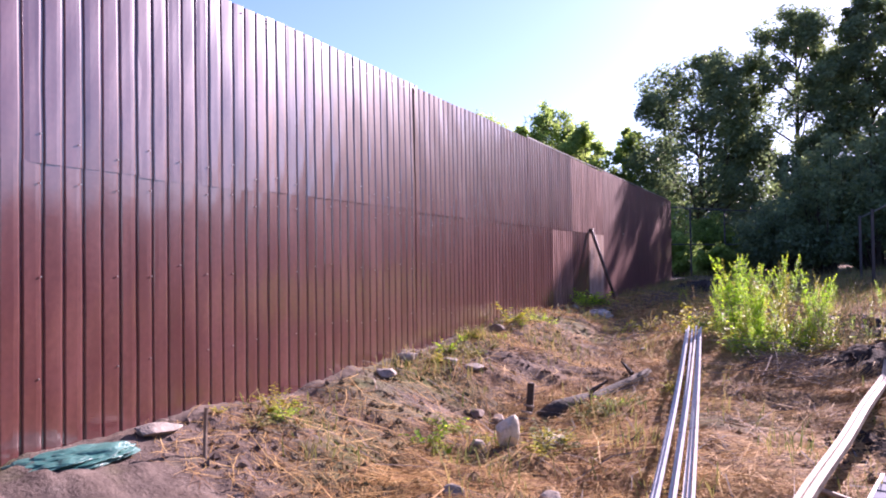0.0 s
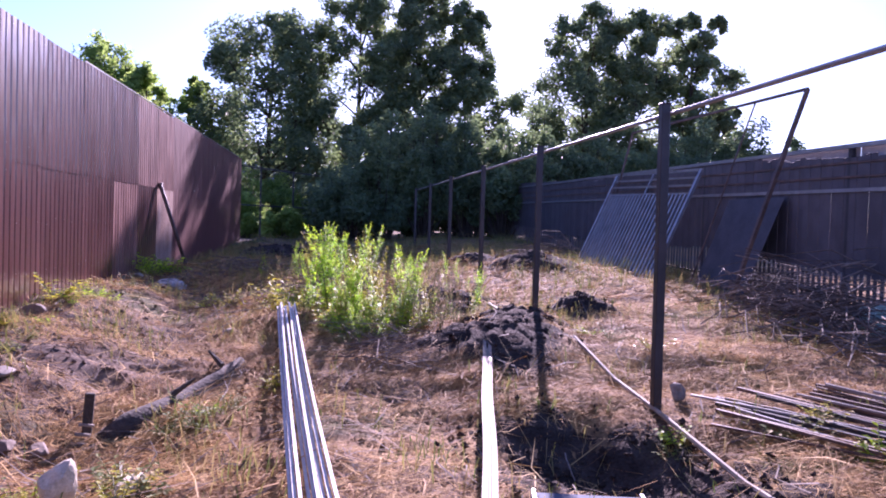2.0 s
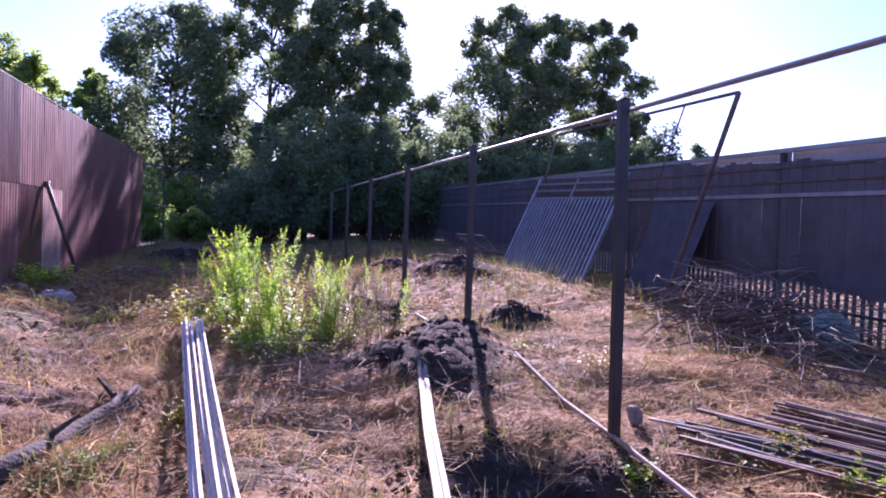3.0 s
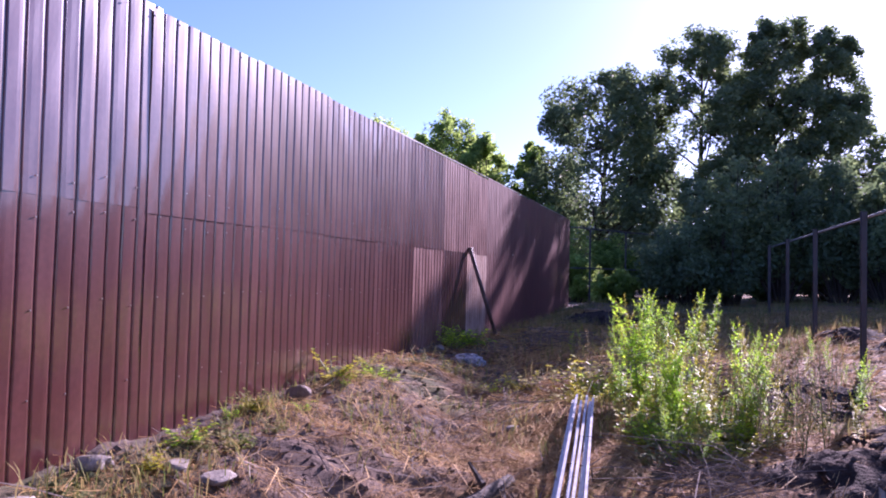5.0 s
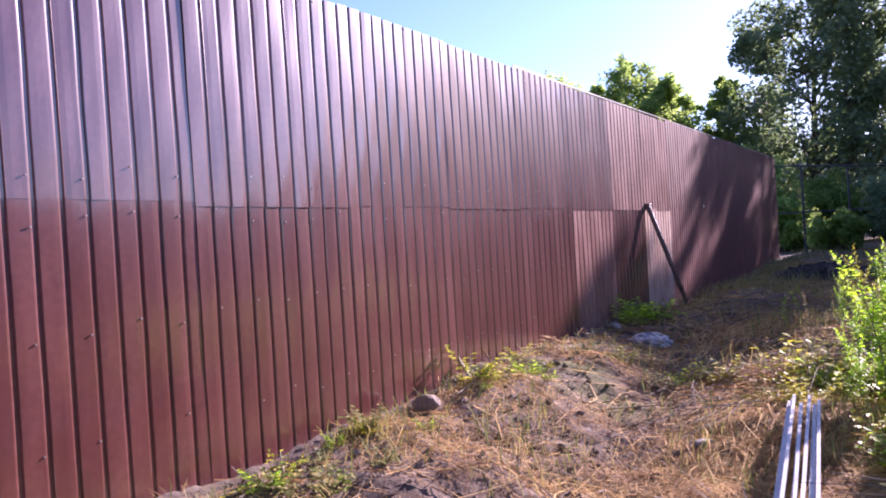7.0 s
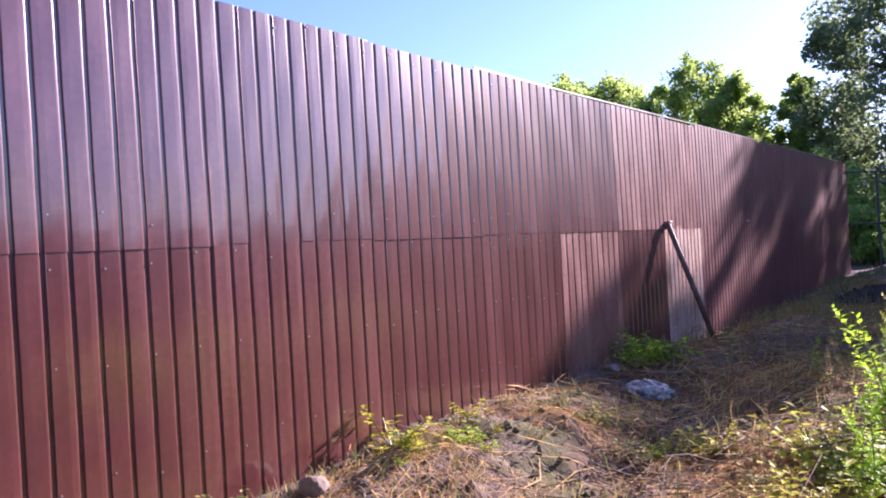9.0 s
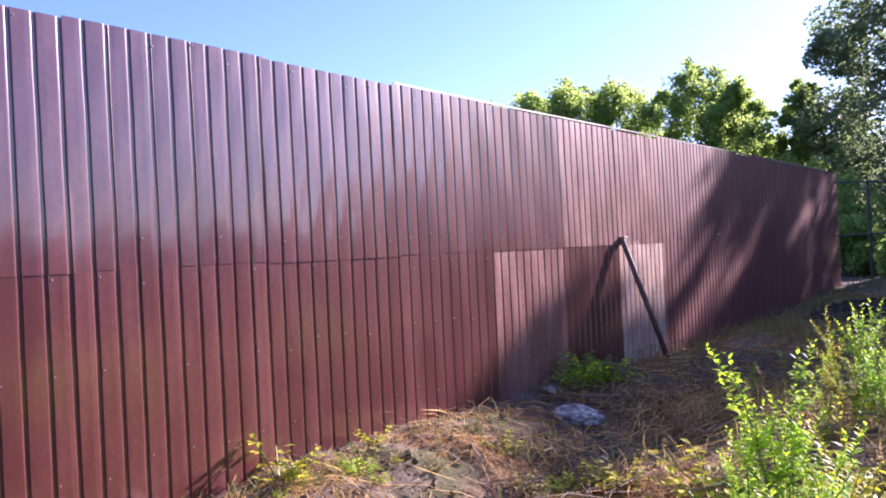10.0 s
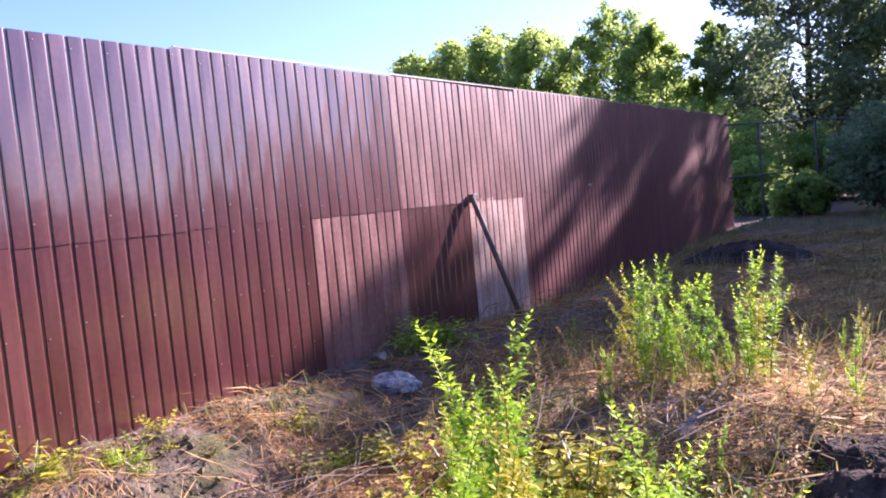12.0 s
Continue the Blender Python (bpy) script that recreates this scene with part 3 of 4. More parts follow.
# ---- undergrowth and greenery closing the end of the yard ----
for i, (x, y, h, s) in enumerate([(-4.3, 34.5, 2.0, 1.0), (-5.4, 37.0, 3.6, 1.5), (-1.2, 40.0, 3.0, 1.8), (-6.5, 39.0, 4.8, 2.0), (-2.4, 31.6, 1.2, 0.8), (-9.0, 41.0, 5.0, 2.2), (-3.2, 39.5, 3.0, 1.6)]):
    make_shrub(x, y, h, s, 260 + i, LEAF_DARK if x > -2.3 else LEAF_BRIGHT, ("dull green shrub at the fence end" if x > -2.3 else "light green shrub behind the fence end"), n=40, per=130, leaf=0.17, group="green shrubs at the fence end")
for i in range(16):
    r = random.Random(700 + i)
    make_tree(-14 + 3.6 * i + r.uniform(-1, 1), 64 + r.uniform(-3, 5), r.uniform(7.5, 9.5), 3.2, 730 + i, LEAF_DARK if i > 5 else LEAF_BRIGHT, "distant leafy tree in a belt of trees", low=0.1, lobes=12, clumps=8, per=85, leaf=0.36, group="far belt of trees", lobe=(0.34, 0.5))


for i in range(9):
    make_shrub(3.0 + 2.1 * i, 34.6 + 0.4 * math.sin(i * 2.3), 2.0, 1.3, 290 + i, LEAF_DARK, "low dark undergrowth at the end of the yard", n=26, per=110, leaf=0.17, group="dark undergrowth")


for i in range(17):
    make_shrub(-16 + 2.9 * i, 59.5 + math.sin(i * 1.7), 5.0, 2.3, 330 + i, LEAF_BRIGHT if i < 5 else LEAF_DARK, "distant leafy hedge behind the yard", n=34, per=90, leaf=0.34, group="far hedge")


def make_far_house():
    h = thing("shed", (-7.5, 56, gz(-7.5, 56)), "pale distant shed with a low roof behind trees", "shed")
    g = Geo()
    g.box((-3.5, -2, 0), (3.5, 2, 3.4), bevel=0.02)
    part("wall", g, CONCRETE, h)
    r = Geo()
    r.add([(-3.8, -2.3, 3.4), (3.8, -2.3, 3.4), (3.8, 0, 4.6), (-3.8, 0, 4.6), (-3.8, 2.3, 3.4), (3.8, 2.3, 3.4)], [(0, 1, 2, 3), (3, 2, 5, 4), (0, 3, 4), (1, 5, 2), (0, 4, 5, 1)])
    part("roof", r, BACKSHEET, h)


make_far_house()


def make_end_rail():
    """Light pipe fence continuing past the end of the sheets."""
    f = thing("pipe_fence", (FX, 0, 0), "thin steel pipe fence beyond the sheet fence", "fence")
    for k in range(3):
        g = Geo()
        y = 30.6 + 1.9 * k
        g.tube([(1.1 * (k + 0.6), y, gz(FX + 1.1 * (k + 0.6), y) - 0.2), (1.1 * (k + 0.6), y, 3.3)], 0.035)
        part("post", g, DARKSTEEL, f)
    for z in (1.9, 3.3):
        g = Geo()
        g.tube([(0.1, 29.5, z), (2.9, 34.4, z)], 0.025)
        part("rail", g, DARKSTEEL, f)


make_end_rail()


# ---- prop against the fence ----
def make_prop():
    p = thing("prop", (FX, 17.3, 0), "rusty steel pipe propped against the brown fence", "prop")
    g = Geo()
    a, b = (0.05, -0.06, 2.05), (0.58, 0.1, gz(FX + 0.58, 17.4) - 0.06)
    g.tube([a, b], 0.036, 10)
    part("pipe", g, RUSTSTEEL, p, smooth=True)
    h = Geo()
    h.box((0.0, -0.06, 1.99), (0.09, 0.06, 2.07), bevel=0.008)
    part("bracket", h, RUSTSTEEL, p)


make_prop()


# ---- steel tubes, plank, rods, laths ----
def make_tubes():
    r = random.Random(17)
    b = thing("tube_bundle", (0, 0, 0), "bundle of thin pale steel tubes lying on the ground", "steel tubes")
    for k in range(9):
        fx, nx = -0.97 + 0.027 * (k - 4) + r.uniform(-0.01, 0.01), -0.36 + 0.027 * (k - 4) + r.uniform(-0.006, 0.006)
        fy, ny = 11.45 + r.uniform(-0.12, 0.1), 4.75 + r.uniform(-0.25, 0.25)
        pts = []
        for q in range(6):
            u = q / 5
            x, y = fx + (nx - fx) * u, fy + (ny - fy) * u
            z = 0.335 + (-0.09 - 0.335) * u - 0.10 * math.sin(math.pi * u) + 0.03 * ((k * 7) % 3)
            pts.append((x, y, max(z, gz(x, y) + 0.02)))
        g = Geo()
        g.tube(pts, 0.0098, square=True)
        part("tube", g, PALEBAR, b)
    for y in (5.42, 5.52, 9.7):
        x = -0.36 - 0.61 * (y - 4.75) / 6.7
        z = gz(x, y)
        w = Geo()
        w.tube([(x - 0.14, y, z + 0.01), (x - 0.13, y + 0.01, z + 0.12), (x, y + 0.015, z + 0.145), (x + 0.13, y, z + 0.12), (x + 0.145, y - 0.01, z + 0.01)], 0.004, 5)
        part("tie_wire", w, DARKSTEEL, b, "dark wire tied round the tubes")


PALEBAR = material("whitish_zinc_tube", [(0.27, 0.26, 0.275), (0.46, 0.45, 0.46)], rough=0.45, metal=0.2, scale=8, fine=60, bump=0.1, depth=0.002, coords="World")
make_tubes()


def make_plank():
    p = thing("plank", (0, 0, 0), "long pale wooden plank with a groove lying on straw", "plank")
    a, b = Vector((1.17, 9.48, 0.14)), Vector((0.27, 5.0, -0.02))
    d = (b - a).normalized()
    s = d.cross(Vector((0, 0, 1))).normalized()
    g = Geo()
    sec = [(-0.043, 0), (0.043, 0), (0.043, 0.042), (0.010, 0.042), (0.006, 0.03), (-0.006, 0.03), (-0.010, 0.042), (-0.043, 0.042)]
    n, vs, fs = 12, [], []
    for i in range(n + 1):
        o = a.lerp(b, i / n)
        o = Vector((o.x + 0.006 * math.sin(i), o.y, max(o.z, gz(o.x, o.y) + 0.015)))
        vs += [tuple(o + s * q + Vector((0, 0, h))) for q, h in sec]
    for i in range(n):
        for k in range(8):
            j = (k + 1) % 8
            fs.append((i * 8 + k, i * 8 + j, i * 8 + 8 + j, i * 8 + 8 + k))
    fs += [tuple(range(7, -1, -1)), tuple(range(n * 8, n * 8 + 8))]
    g.add(vs, fs)
    part("board", g, WOOD, p)


make_plank()


def make_offcut():
    p = thing("sheet_offcut", (0.93, 5.45, gz(0.93, 5.5) + 0.13), "ribbed grey sheet panel lying on the ground", "metal panel", rz=-12)
    prof, g = [], Geo()
    for k in range(7):
        y = -0.62 + k * 0.19
        prof += [(y, 0), (y + 0.15, 0), (y + 0.156, -0.014), (y + 0.184, -0.014)]
    vs, fs = [], []
    for x in (-0.3, 0.3):
        for off in (0, -0.002):
            vs += [(x, y, z + off) for y, z in prof]
    n = len(prof)
    for i in range(n - 1):
        fs += [(i, 2 * n + i, 2 * n + i + 1, i + 1), (n + i + 1, 3 * n + i + 1, 3 * n + i, n + i), (i, i + 1, n + i + 1, n + i), (2 * n + i + 1, 2 * n + i, 3 * n + i, 3 * n + i + 1)]
    g.add(vs, fs)
    part("sheet", g, SKYTINTSHEET, p)
    for x in (-0.31, 0.31):
        e = Geo()
        e.box((x - 0.012, -0.62, -0.05), (x + 0.012, 0.74, -0.002), bevel=0.003)
        part("edge_rail", e, PALEBAR, p)
    e = Geo()
    e.box((-0.3, -0.1, -0.16), (0.3, -0.03, -0.05), bevel=0.005)
    part("batten", e, GREYWOOD, p)


make_offcut()


def make_rods():
    r = random.Random(23)
    for k in range(36):
        u = k / 35
        x0, y0 = 2.50 + 1.55 * u + r.uniform(-0.12, 0.12), 7.35 + 0.6 * r.random() + 0.1 * u
        a = radians(-72 + 10 * (1 - u) + r.uniform(-6, 6))
        L = r.uniform(2.4, 3.4)
        x1, y1 = x0 + L * math.cos(a) , y0 + L * math.sin(a)
        z0, z1 = gz(x0, y0) + 0.03 + 0.10 * r.random(), gz(x1, y1) + 0.03 + 0.10 * r.random()
        t = thing("steel_bar", (x0, y0, 0), "dark steel bar lying in a loose pile", "steel bar", "loose pile of steel bars")
        g = Geo()
        g.tube([(0, 0, z0), ((x1 - x0) / 2, (y1 - y0) / 2, (z0 + z1) / 2 + r.uniform(-0.015, 0.03)), (x1 - x0, y1 - y0, z1)], r.choice((0.009, 0.011, 0.014)), square=True)
        part("bar", g, (DARKSTEEL, RUSTSTEEL, RUSTSTEEL, GREYSTEEL)[min(3, int(r.random() * 4.2))], t)


make_rods()


def make_lath(pts, rad, label, mat, name="lath"):
    t = thing(name, (0, 0, 0), label, name)
    g = Geo()
    g.tube([(x, y, gz(x, y) + dz) for x, y, dz in pts], rad, 6)
    part("stick", g, mat, t)


make_lath([(2.13, 4.9, 0.05), (2.15, 6.3, 0.05), (2.19, 7.6, 0.06), (2.2, 8.6, 0.05), (2.17, 9.7, 0.06)], 0.019, "long pale lath lying along the posts", WOOD)
make_lath([(2.02, 11.3, 0.05), (1.99, 12.0, 0.05), (1.9, 12.9, 0.06)], 0.019, "pale lath lying beside dug soil", WOOD)
make_lath([(-3.26, 4.42, -0.05), (-3.28, 4.45, 0.16), (-3.25, 4.43, 0.34)], 0.014, "thin dead stick standing in bare earth", GREYWOOD)
make_lath([(0.35, 6.1, 0.03), (0.62, 5.5, 0.14), (0.72, 5.2, 0.16)], 0.018, "thin pale stick beside a metal panel", WOOD)


def make_log():
    t = thing("log", (0, 0, 0), "rotten dark log lying in straw", "log")
    g = Geo()
    pts = [(-2.08, 7.95), (-1.95, 8.15), (-1.80, 8.5), (-1.68, 8.9), (-1.50, 9.3), (-1.30, 9.75)]
    g.tube([(x, y, gz(x, y) + 0.015 + 0.025 * math.sin(19 * x)) for x, y in pts], [0.075, 0.105, 0.085, 0.09, 0.075, 0.05], 9)
    part("trunk", g, BARK, t, smooth=True)
    for x, y, a in ((-1.75, 8.7, 0.5), (-1.45, 9.5, 2.4)):
        h = Geo()
        h.tube([(x, y, gz(x, y) + 0.08), (x + 0.2 * math.cos(a), y + 0.2 * math.sin(a), gz(x, y) + 0.2)], [0.03, 0.012], 6)
        part("stub", h, BARK, t)


make_log()


def make_stake():
    z = gz(-2.22, 8.0)
    t = thing("stake", (-2.22, 8.0, z), "short dark stake with pale cross slats", "stake", rz=12)
    g = Geo()
    g.box((-0.035, -0.025, -0.1), (0.035, 0.025, 0.33), pose(0, 0, 0, 0, 4, 0), bevel=0.006)
    part("post", g, BARK, t)
    for k in range(4):
        h = Geo()
        h.box((-0.055, -0.05, -0.008), (0.055, -0.028, 0.012), pose(-0.02 * k, -0.03 - 0.05 * k, 0.10 - 0.055 * k, 0, 12, 8), bevel=0.003)
        part("slat", h, WOOD, t)


make_stake()


# ---- stones, sack, film ----
def rock_mesh(name, size, seed, rough=0.16):
    bm = bmesh.new()
    bmesh.ops.create_icosphere(bm, subdivisions=3, radius=0.5)
    r = random.Random(seed)
    cuts = [(Vector((r.gauss(0, 1), r.gauss(0, 1), r.gauss(0, 1))).normalized(), r.uniform(0.28, 0.42)) for _ in range(9)]
    for v in bm.verts:
        for nrm, d in cuts:
            k = v.co.dot(nrm) - d
            if k > 0:
                v.co -= nrm * k * 0.92
        v.co += v.co.normalized() * noise.noise(v.co * 4 + Vector((seed, 0, 0))) * rough * 0.3
        v.co = Vector((v.co.x * size[0], v.co.y * size[1], v.co.z * size[2]))
    me = bpy.data.meshes.new(name)
    bm.to_mesh(me)
    bm.free()
    return me


def make_stone(x, y, size, seed, label, mat, lift=0.3, tilt=0):
    t = part("stone", rock_mesh("stone", size, seed), mat)
    t.matrix_basis = pose(x, y, gz(x, y) + size[2] * lift, tilt, 0, seed * 37)
    tagged(t, label, "stone")


make_stone(-1.88, 6.4, (0.24, 0.17, 0.38), 21, "cream upright lump of broken block", CREAM, 0.3, 14)
make_stone(-1.58, 6.75, (0.36, 0.14, 0.12), 2, "pale oblong lump of concrete in weeds", CREAM, 0.3)
make_stone(-1.15, 5.25, (0.24, 0.2, 0.15), 3, "pale flat stone on straw", CONCRETE)
make_stone(-1.75, 5.05, (0.18, 0.14, 0.11), 4, "small pale stone on bare earth", CONCRETE)
make_stone(-2.1, 6.3, (0.16, 0.14, 0.12), 5, "small pale stone beside concrete", CONCRETE)
make_stone(2.55, 8.05, (0.17, 0.15, 0.17), 6, "grey stone beside steel bars", CONCRETE, 0.4)
make_stone(-2.62, 7.55, (0.20, 0.16, 0.12), 7, "grey stone half sunk in earth", GREYWOOD)
make_stone(-2.42, 7.65, (0.22, 0.15, 0.13), 8, "grey stone half sunk in earth", GREYWOOD)
make_stone(-3.58, 10.55, (0.34, 0.20, 0.17), 9, "dull brown stone against the fence foot", GREYWOOD, 0.3)
make_stone(-3.66, 8.05, (0.32, 0.2, 0.12), 10, "pale slab at the fence foot", CONCRETE, 0.3)
make_stone(-3.62, 4.35, (0.42, 0.2, 0.10), 12, "pale slab at the fence foot", CONCRETE, 0.3)
make_stone(-3.55, 7.35, (0.4, 0.25, 0.10), 13, "pale slab at the fence foot", CONCRETE, 0.3)
make_stone(-3.62, 14.95, (0.26, 0.16, 0.14), 14, "pale stone at the fence foot", CONCRETE, 0.3)
make_stone(-3.05, 8.5, (0.34, 0.22, 0.09), 17, "reddish grey stone on bare earth", CONCRETE)
make_stone(-3.3, 8.42, (0.27, 0.2, 0.09), 18, "grey stone on bare earth", CONCRETE)
make_stone(-2.3, 13.6, (0.14, 0.12, 0.09), 15, "small stone on bare earth", CONCRETE)
make_stone(-1.6, 11.15, (0.18, 0.13, 0.10), 16, "small stone among straw", CONCRETE)


def crumple(name, size, seed, mat, at, label, category, rz=0):
    bm = bmesh.new()
    bmesh.ops.create_icosphere(bm, subdivisions=5, radius=0.5)
    for v in bm.verts:
        p = v.co * 2.6 + Vector((seed * 7.1, 0, 0))
        k = abs(noise.noise(p)) * 0.6 + abs(noise.noise(p * 2.2)) * 0.3 + abs(noise.noise(p * 5)) * 0.06
        v.co += v.co.normalized() * (k - 0.22) * 0.36
        if v.co.z < -0.15:
            v.co.z = -0.15 + (v.co.z + 0.15) * 0.2
        v.co = Vector((v.co.x * size[0], v.co.y * size[1], v.co.z * size[2]))
    me = bpy.data.meshes.new(name)
    bm.to_mesh(me)
    bm.free()
    ob = part(name, me, mat)
    ob.matrix_basis = pose(at[0], at[1], gz(at[0], at[1]) + size[2] * 0.16 + at[2], 0, 0, rz)
    tagged(ob, label, category)


crumple("plastic_sack", (0.46, 0.32, 0.26), 2, PLASTIC, (-2.98, 14.4, 0.02), "crumpled dirty white plastic sack on bare earth", "sack", 20)
crumple("plastic_film", (1.1, 0.7, 0.55), 5, GREENPLASTIC, (6.35, 10.3, 0.0), "crumpled pale green plastic film by the picket fence", "plastic film", 60)


def make_bottle():
    t = thing("plastic_bottle", (-0.02, 13.7, gz(-0.02, 13.7) + 0.05), "crushed clear grey plastic bottle in dry stalks", "bottle", rz=70)
    g = Geo()
    g.tube([(0, 0, 0), (0.02, 0, 0.005), (0.18, 0, 0.06), (0.22, 0, 0.085), (0.26, 0, 0.10)], [0.03, 0.042, 0.042, 0.03, 0.014], 10)
    part("body", g, PLASTIC, t, smooth=True)
    h = Geo()
    h.tube([(0.262, 0, 0.101), (0.285, 0, 0.111)], 0.017, 10)
    part("cap", h, GREYSTEEL, t)


crumple("tarp", (0.75, 0.4, 0.12), 9, TEAL, (-3.62, 3.75, -0.03), "crumpled teal plastic tarp at the fence foot", "tarp", 80)
make_bottle()


# ---- frames and panels leaning on the picket fence ----
def make_barred_panel():
    t = thing("barred_gate_panel", (0, 0, 0), "pale barred steel gate panel leaning on the fence", "gate panel")
    bl, br, tl, tr = Vector((5.12, 18.75, 0.33)), Vector((5.15, 14.68, 0.33)), Vector((6.32, 19.1, 2.72)), Vector((6.32, 15.02, 2.58))

    def at(u, v):
        return bl.lerp(br, u).lerp(tl.lerp(tr, u), v)

    def bar(name, a, b, r, mat):
        g = Geo()
        g.tube([a, b], r, square=True)
        part(name, g, mat, t)

    for a, b in ((bl, br), (tl, tr), (bl, tl), (br, tr)):
        bar("frame_bar", a, b, 0.028, GREYSTEEL)
    for v in (0.80, 0.87, 0.935):
        bar("rail", at(0, v), at(1, v), 0.02, GREYSTEEL)
    for k in range(1, 24):
        bar("bar", at(k / 24, 0), at(k / 24, 0.80), 0.019, GREYSTEEL)
    bar("strut", at(0.5, 0.8), at(0.5, 1), 0.016, GREYSTEEL)


make_barred_panel()


def make_leaning_frame():
    t = thing("leaning_steel_frame", (0, 0, 0), "large open steel frame leaning on the fence", "steel frame")
    tip, foot, far = Vector((6.5, 12.25, 3.60)), Vector((5.75, 12.85, 0.36)), Vector((6.5, 18.75, 3.70))
    for name, a, b, r in (("side_bar", foot, tip, 0.028), ("top_bar", tip, far, 0.022), ("brace", Vector((6.46, 13.55, 3.62)), Vector((5.62, 14.05, 0.34)), 0.011), ("far_bar", far, Vector((5.75, 18.9, 0.4)), 0.02)):
        g = Geo()
        g.tube([a, b], r, square=True)
        part(name, g, RUSTSTEEL, t)


make_leaning_frame()


def make_leaning_sheet():
    t = thing("steel_sheet", (0, 0, 0), "dark flat steel sheet leaning on the picket fence", "steel sheet")
    g = Geo()
    a, b, c, d = (5.95, 14.5, 0.36), (5.98, 12.95, 0.36), (6.66, 12.95, 2.02), (6.66, 14.6, 2.02)
    g.add([a, b, c, d] + [(x + 0.004, y, z - 0.002) for x, y, z in (a, b, c, d)], [(0, 1, 2, 3), (7, 6, 5, 4), (0, 4, 5, 1), (1, 5, 6, 2), (2, 6, 7, 3), (3, 7, 4, 0)])
    part("sheet", g, DULLSTEEL, t)


make_leaning_sheet()


# ---- dug soil ----
def make_heap(x, y, r, h, seed, label, clods=60):
    t = thing("soil_heap", (x, y, 0), label, "soil heap", "heaps of dug soil")
    n, m, vs, fs = 26, 40, [], []
    for i in range(n + 1):
        for k in range(m):
            a, q = 2 * math.pi * k / m, r * i / n
            qq = q * (1 + 0.25 * math.sin(3 * a + seed) + 0.12 * math.sin(7 * a + 2 * seed))
            px, py = x + qq * math.cos(a), y + qq * math.sin(a)
            u = i / n
            z = gz(px, py) + h * (1 - u * u) + 0.03 - 0.06 * u ** 3
            z += (0.06 * noise.noise(Vector((px * 5, py * 5, seed))) + 0.05 * noise.noise(Vector((px * 14, py * 14, seed)))) * (1.15 - u)
            vs.append((px - x, py - y, z))
    for i in range(n):
        for k in range(m):
            j = (k + 1) % m
            fs.append((i * m + k, (i + 1) * m + k, (i + 1) * m + j, i * m + j))
    g = Geo()
    g.add(vs, fs)
    part("soil", g, SOIL, t, smooth=True)
    rr = random.Random(seed)
    c = Geo()
    for _ in range(clods):
        a, q = rr.uniform(0, 6.28), r * (0.15 + 0.9 * rr.random())
        px, py = q * math.cos(a), q * math.sin(a)
        u = min(1, q / r)
        z = gz(x + px, y + py) + h * max(0, 1 - u * u) + 0.03
        s = rr.uniform(0.01, 0.04)
        o = [Vector((rr.gauss(0, 1), rr.gauss(0, 1), rr.gauss(0, 1))).normalized() * s for _ in range(6)]
        base = [(s, 0, 0), (0, s, 0), (-s, 0, 0), (0, -s, 0), (0, 0, s * 0.8), (0, 0, -s)]
        c.add([(px + b[0] + o[i].x * 0.4, py + b[1] + o[i].y * 0.4, z + b[2] + o[i].z * 0.4) for i, b in enumerate(base)], [(0, 1, 4), (1, 2, 4), (2, 3, 4), (3, 0, 4), (1, 0, 5), (2, 1, 5), (3, 2, 5), (0, 3, 5)])
    tagged(part("loose_soil", c, SOIL, t), kind="stuff")


HEAPS = [(1.38, 9.8, 0.95, 0.05, 70), (1.8, 10.8, 0.7, 0.04, 40), (1.35, 7.2, 0.95, 0.0, 140), (1.85, 6.5, 0.85, 0.0, 110), (2.95, 11.8, 0.55, 0.05, 60), (3.5, 16.6, 1.1, 0.05, 60), (2.7, 18.3, 0.8, 0.04, 40), (1.0, 12.6, 0.6, 0.10, 60), (1.3, 13.4, 0.7, 0.12, 60), (-2.0, 23.8, 1.2, 0.22, 70)]
for k, (x, y, r, h, n) in enumerate(HEAPS):
    make_heap(x, y, r, h, 50 + k, "dark freshly dug soil with loose clods", n)


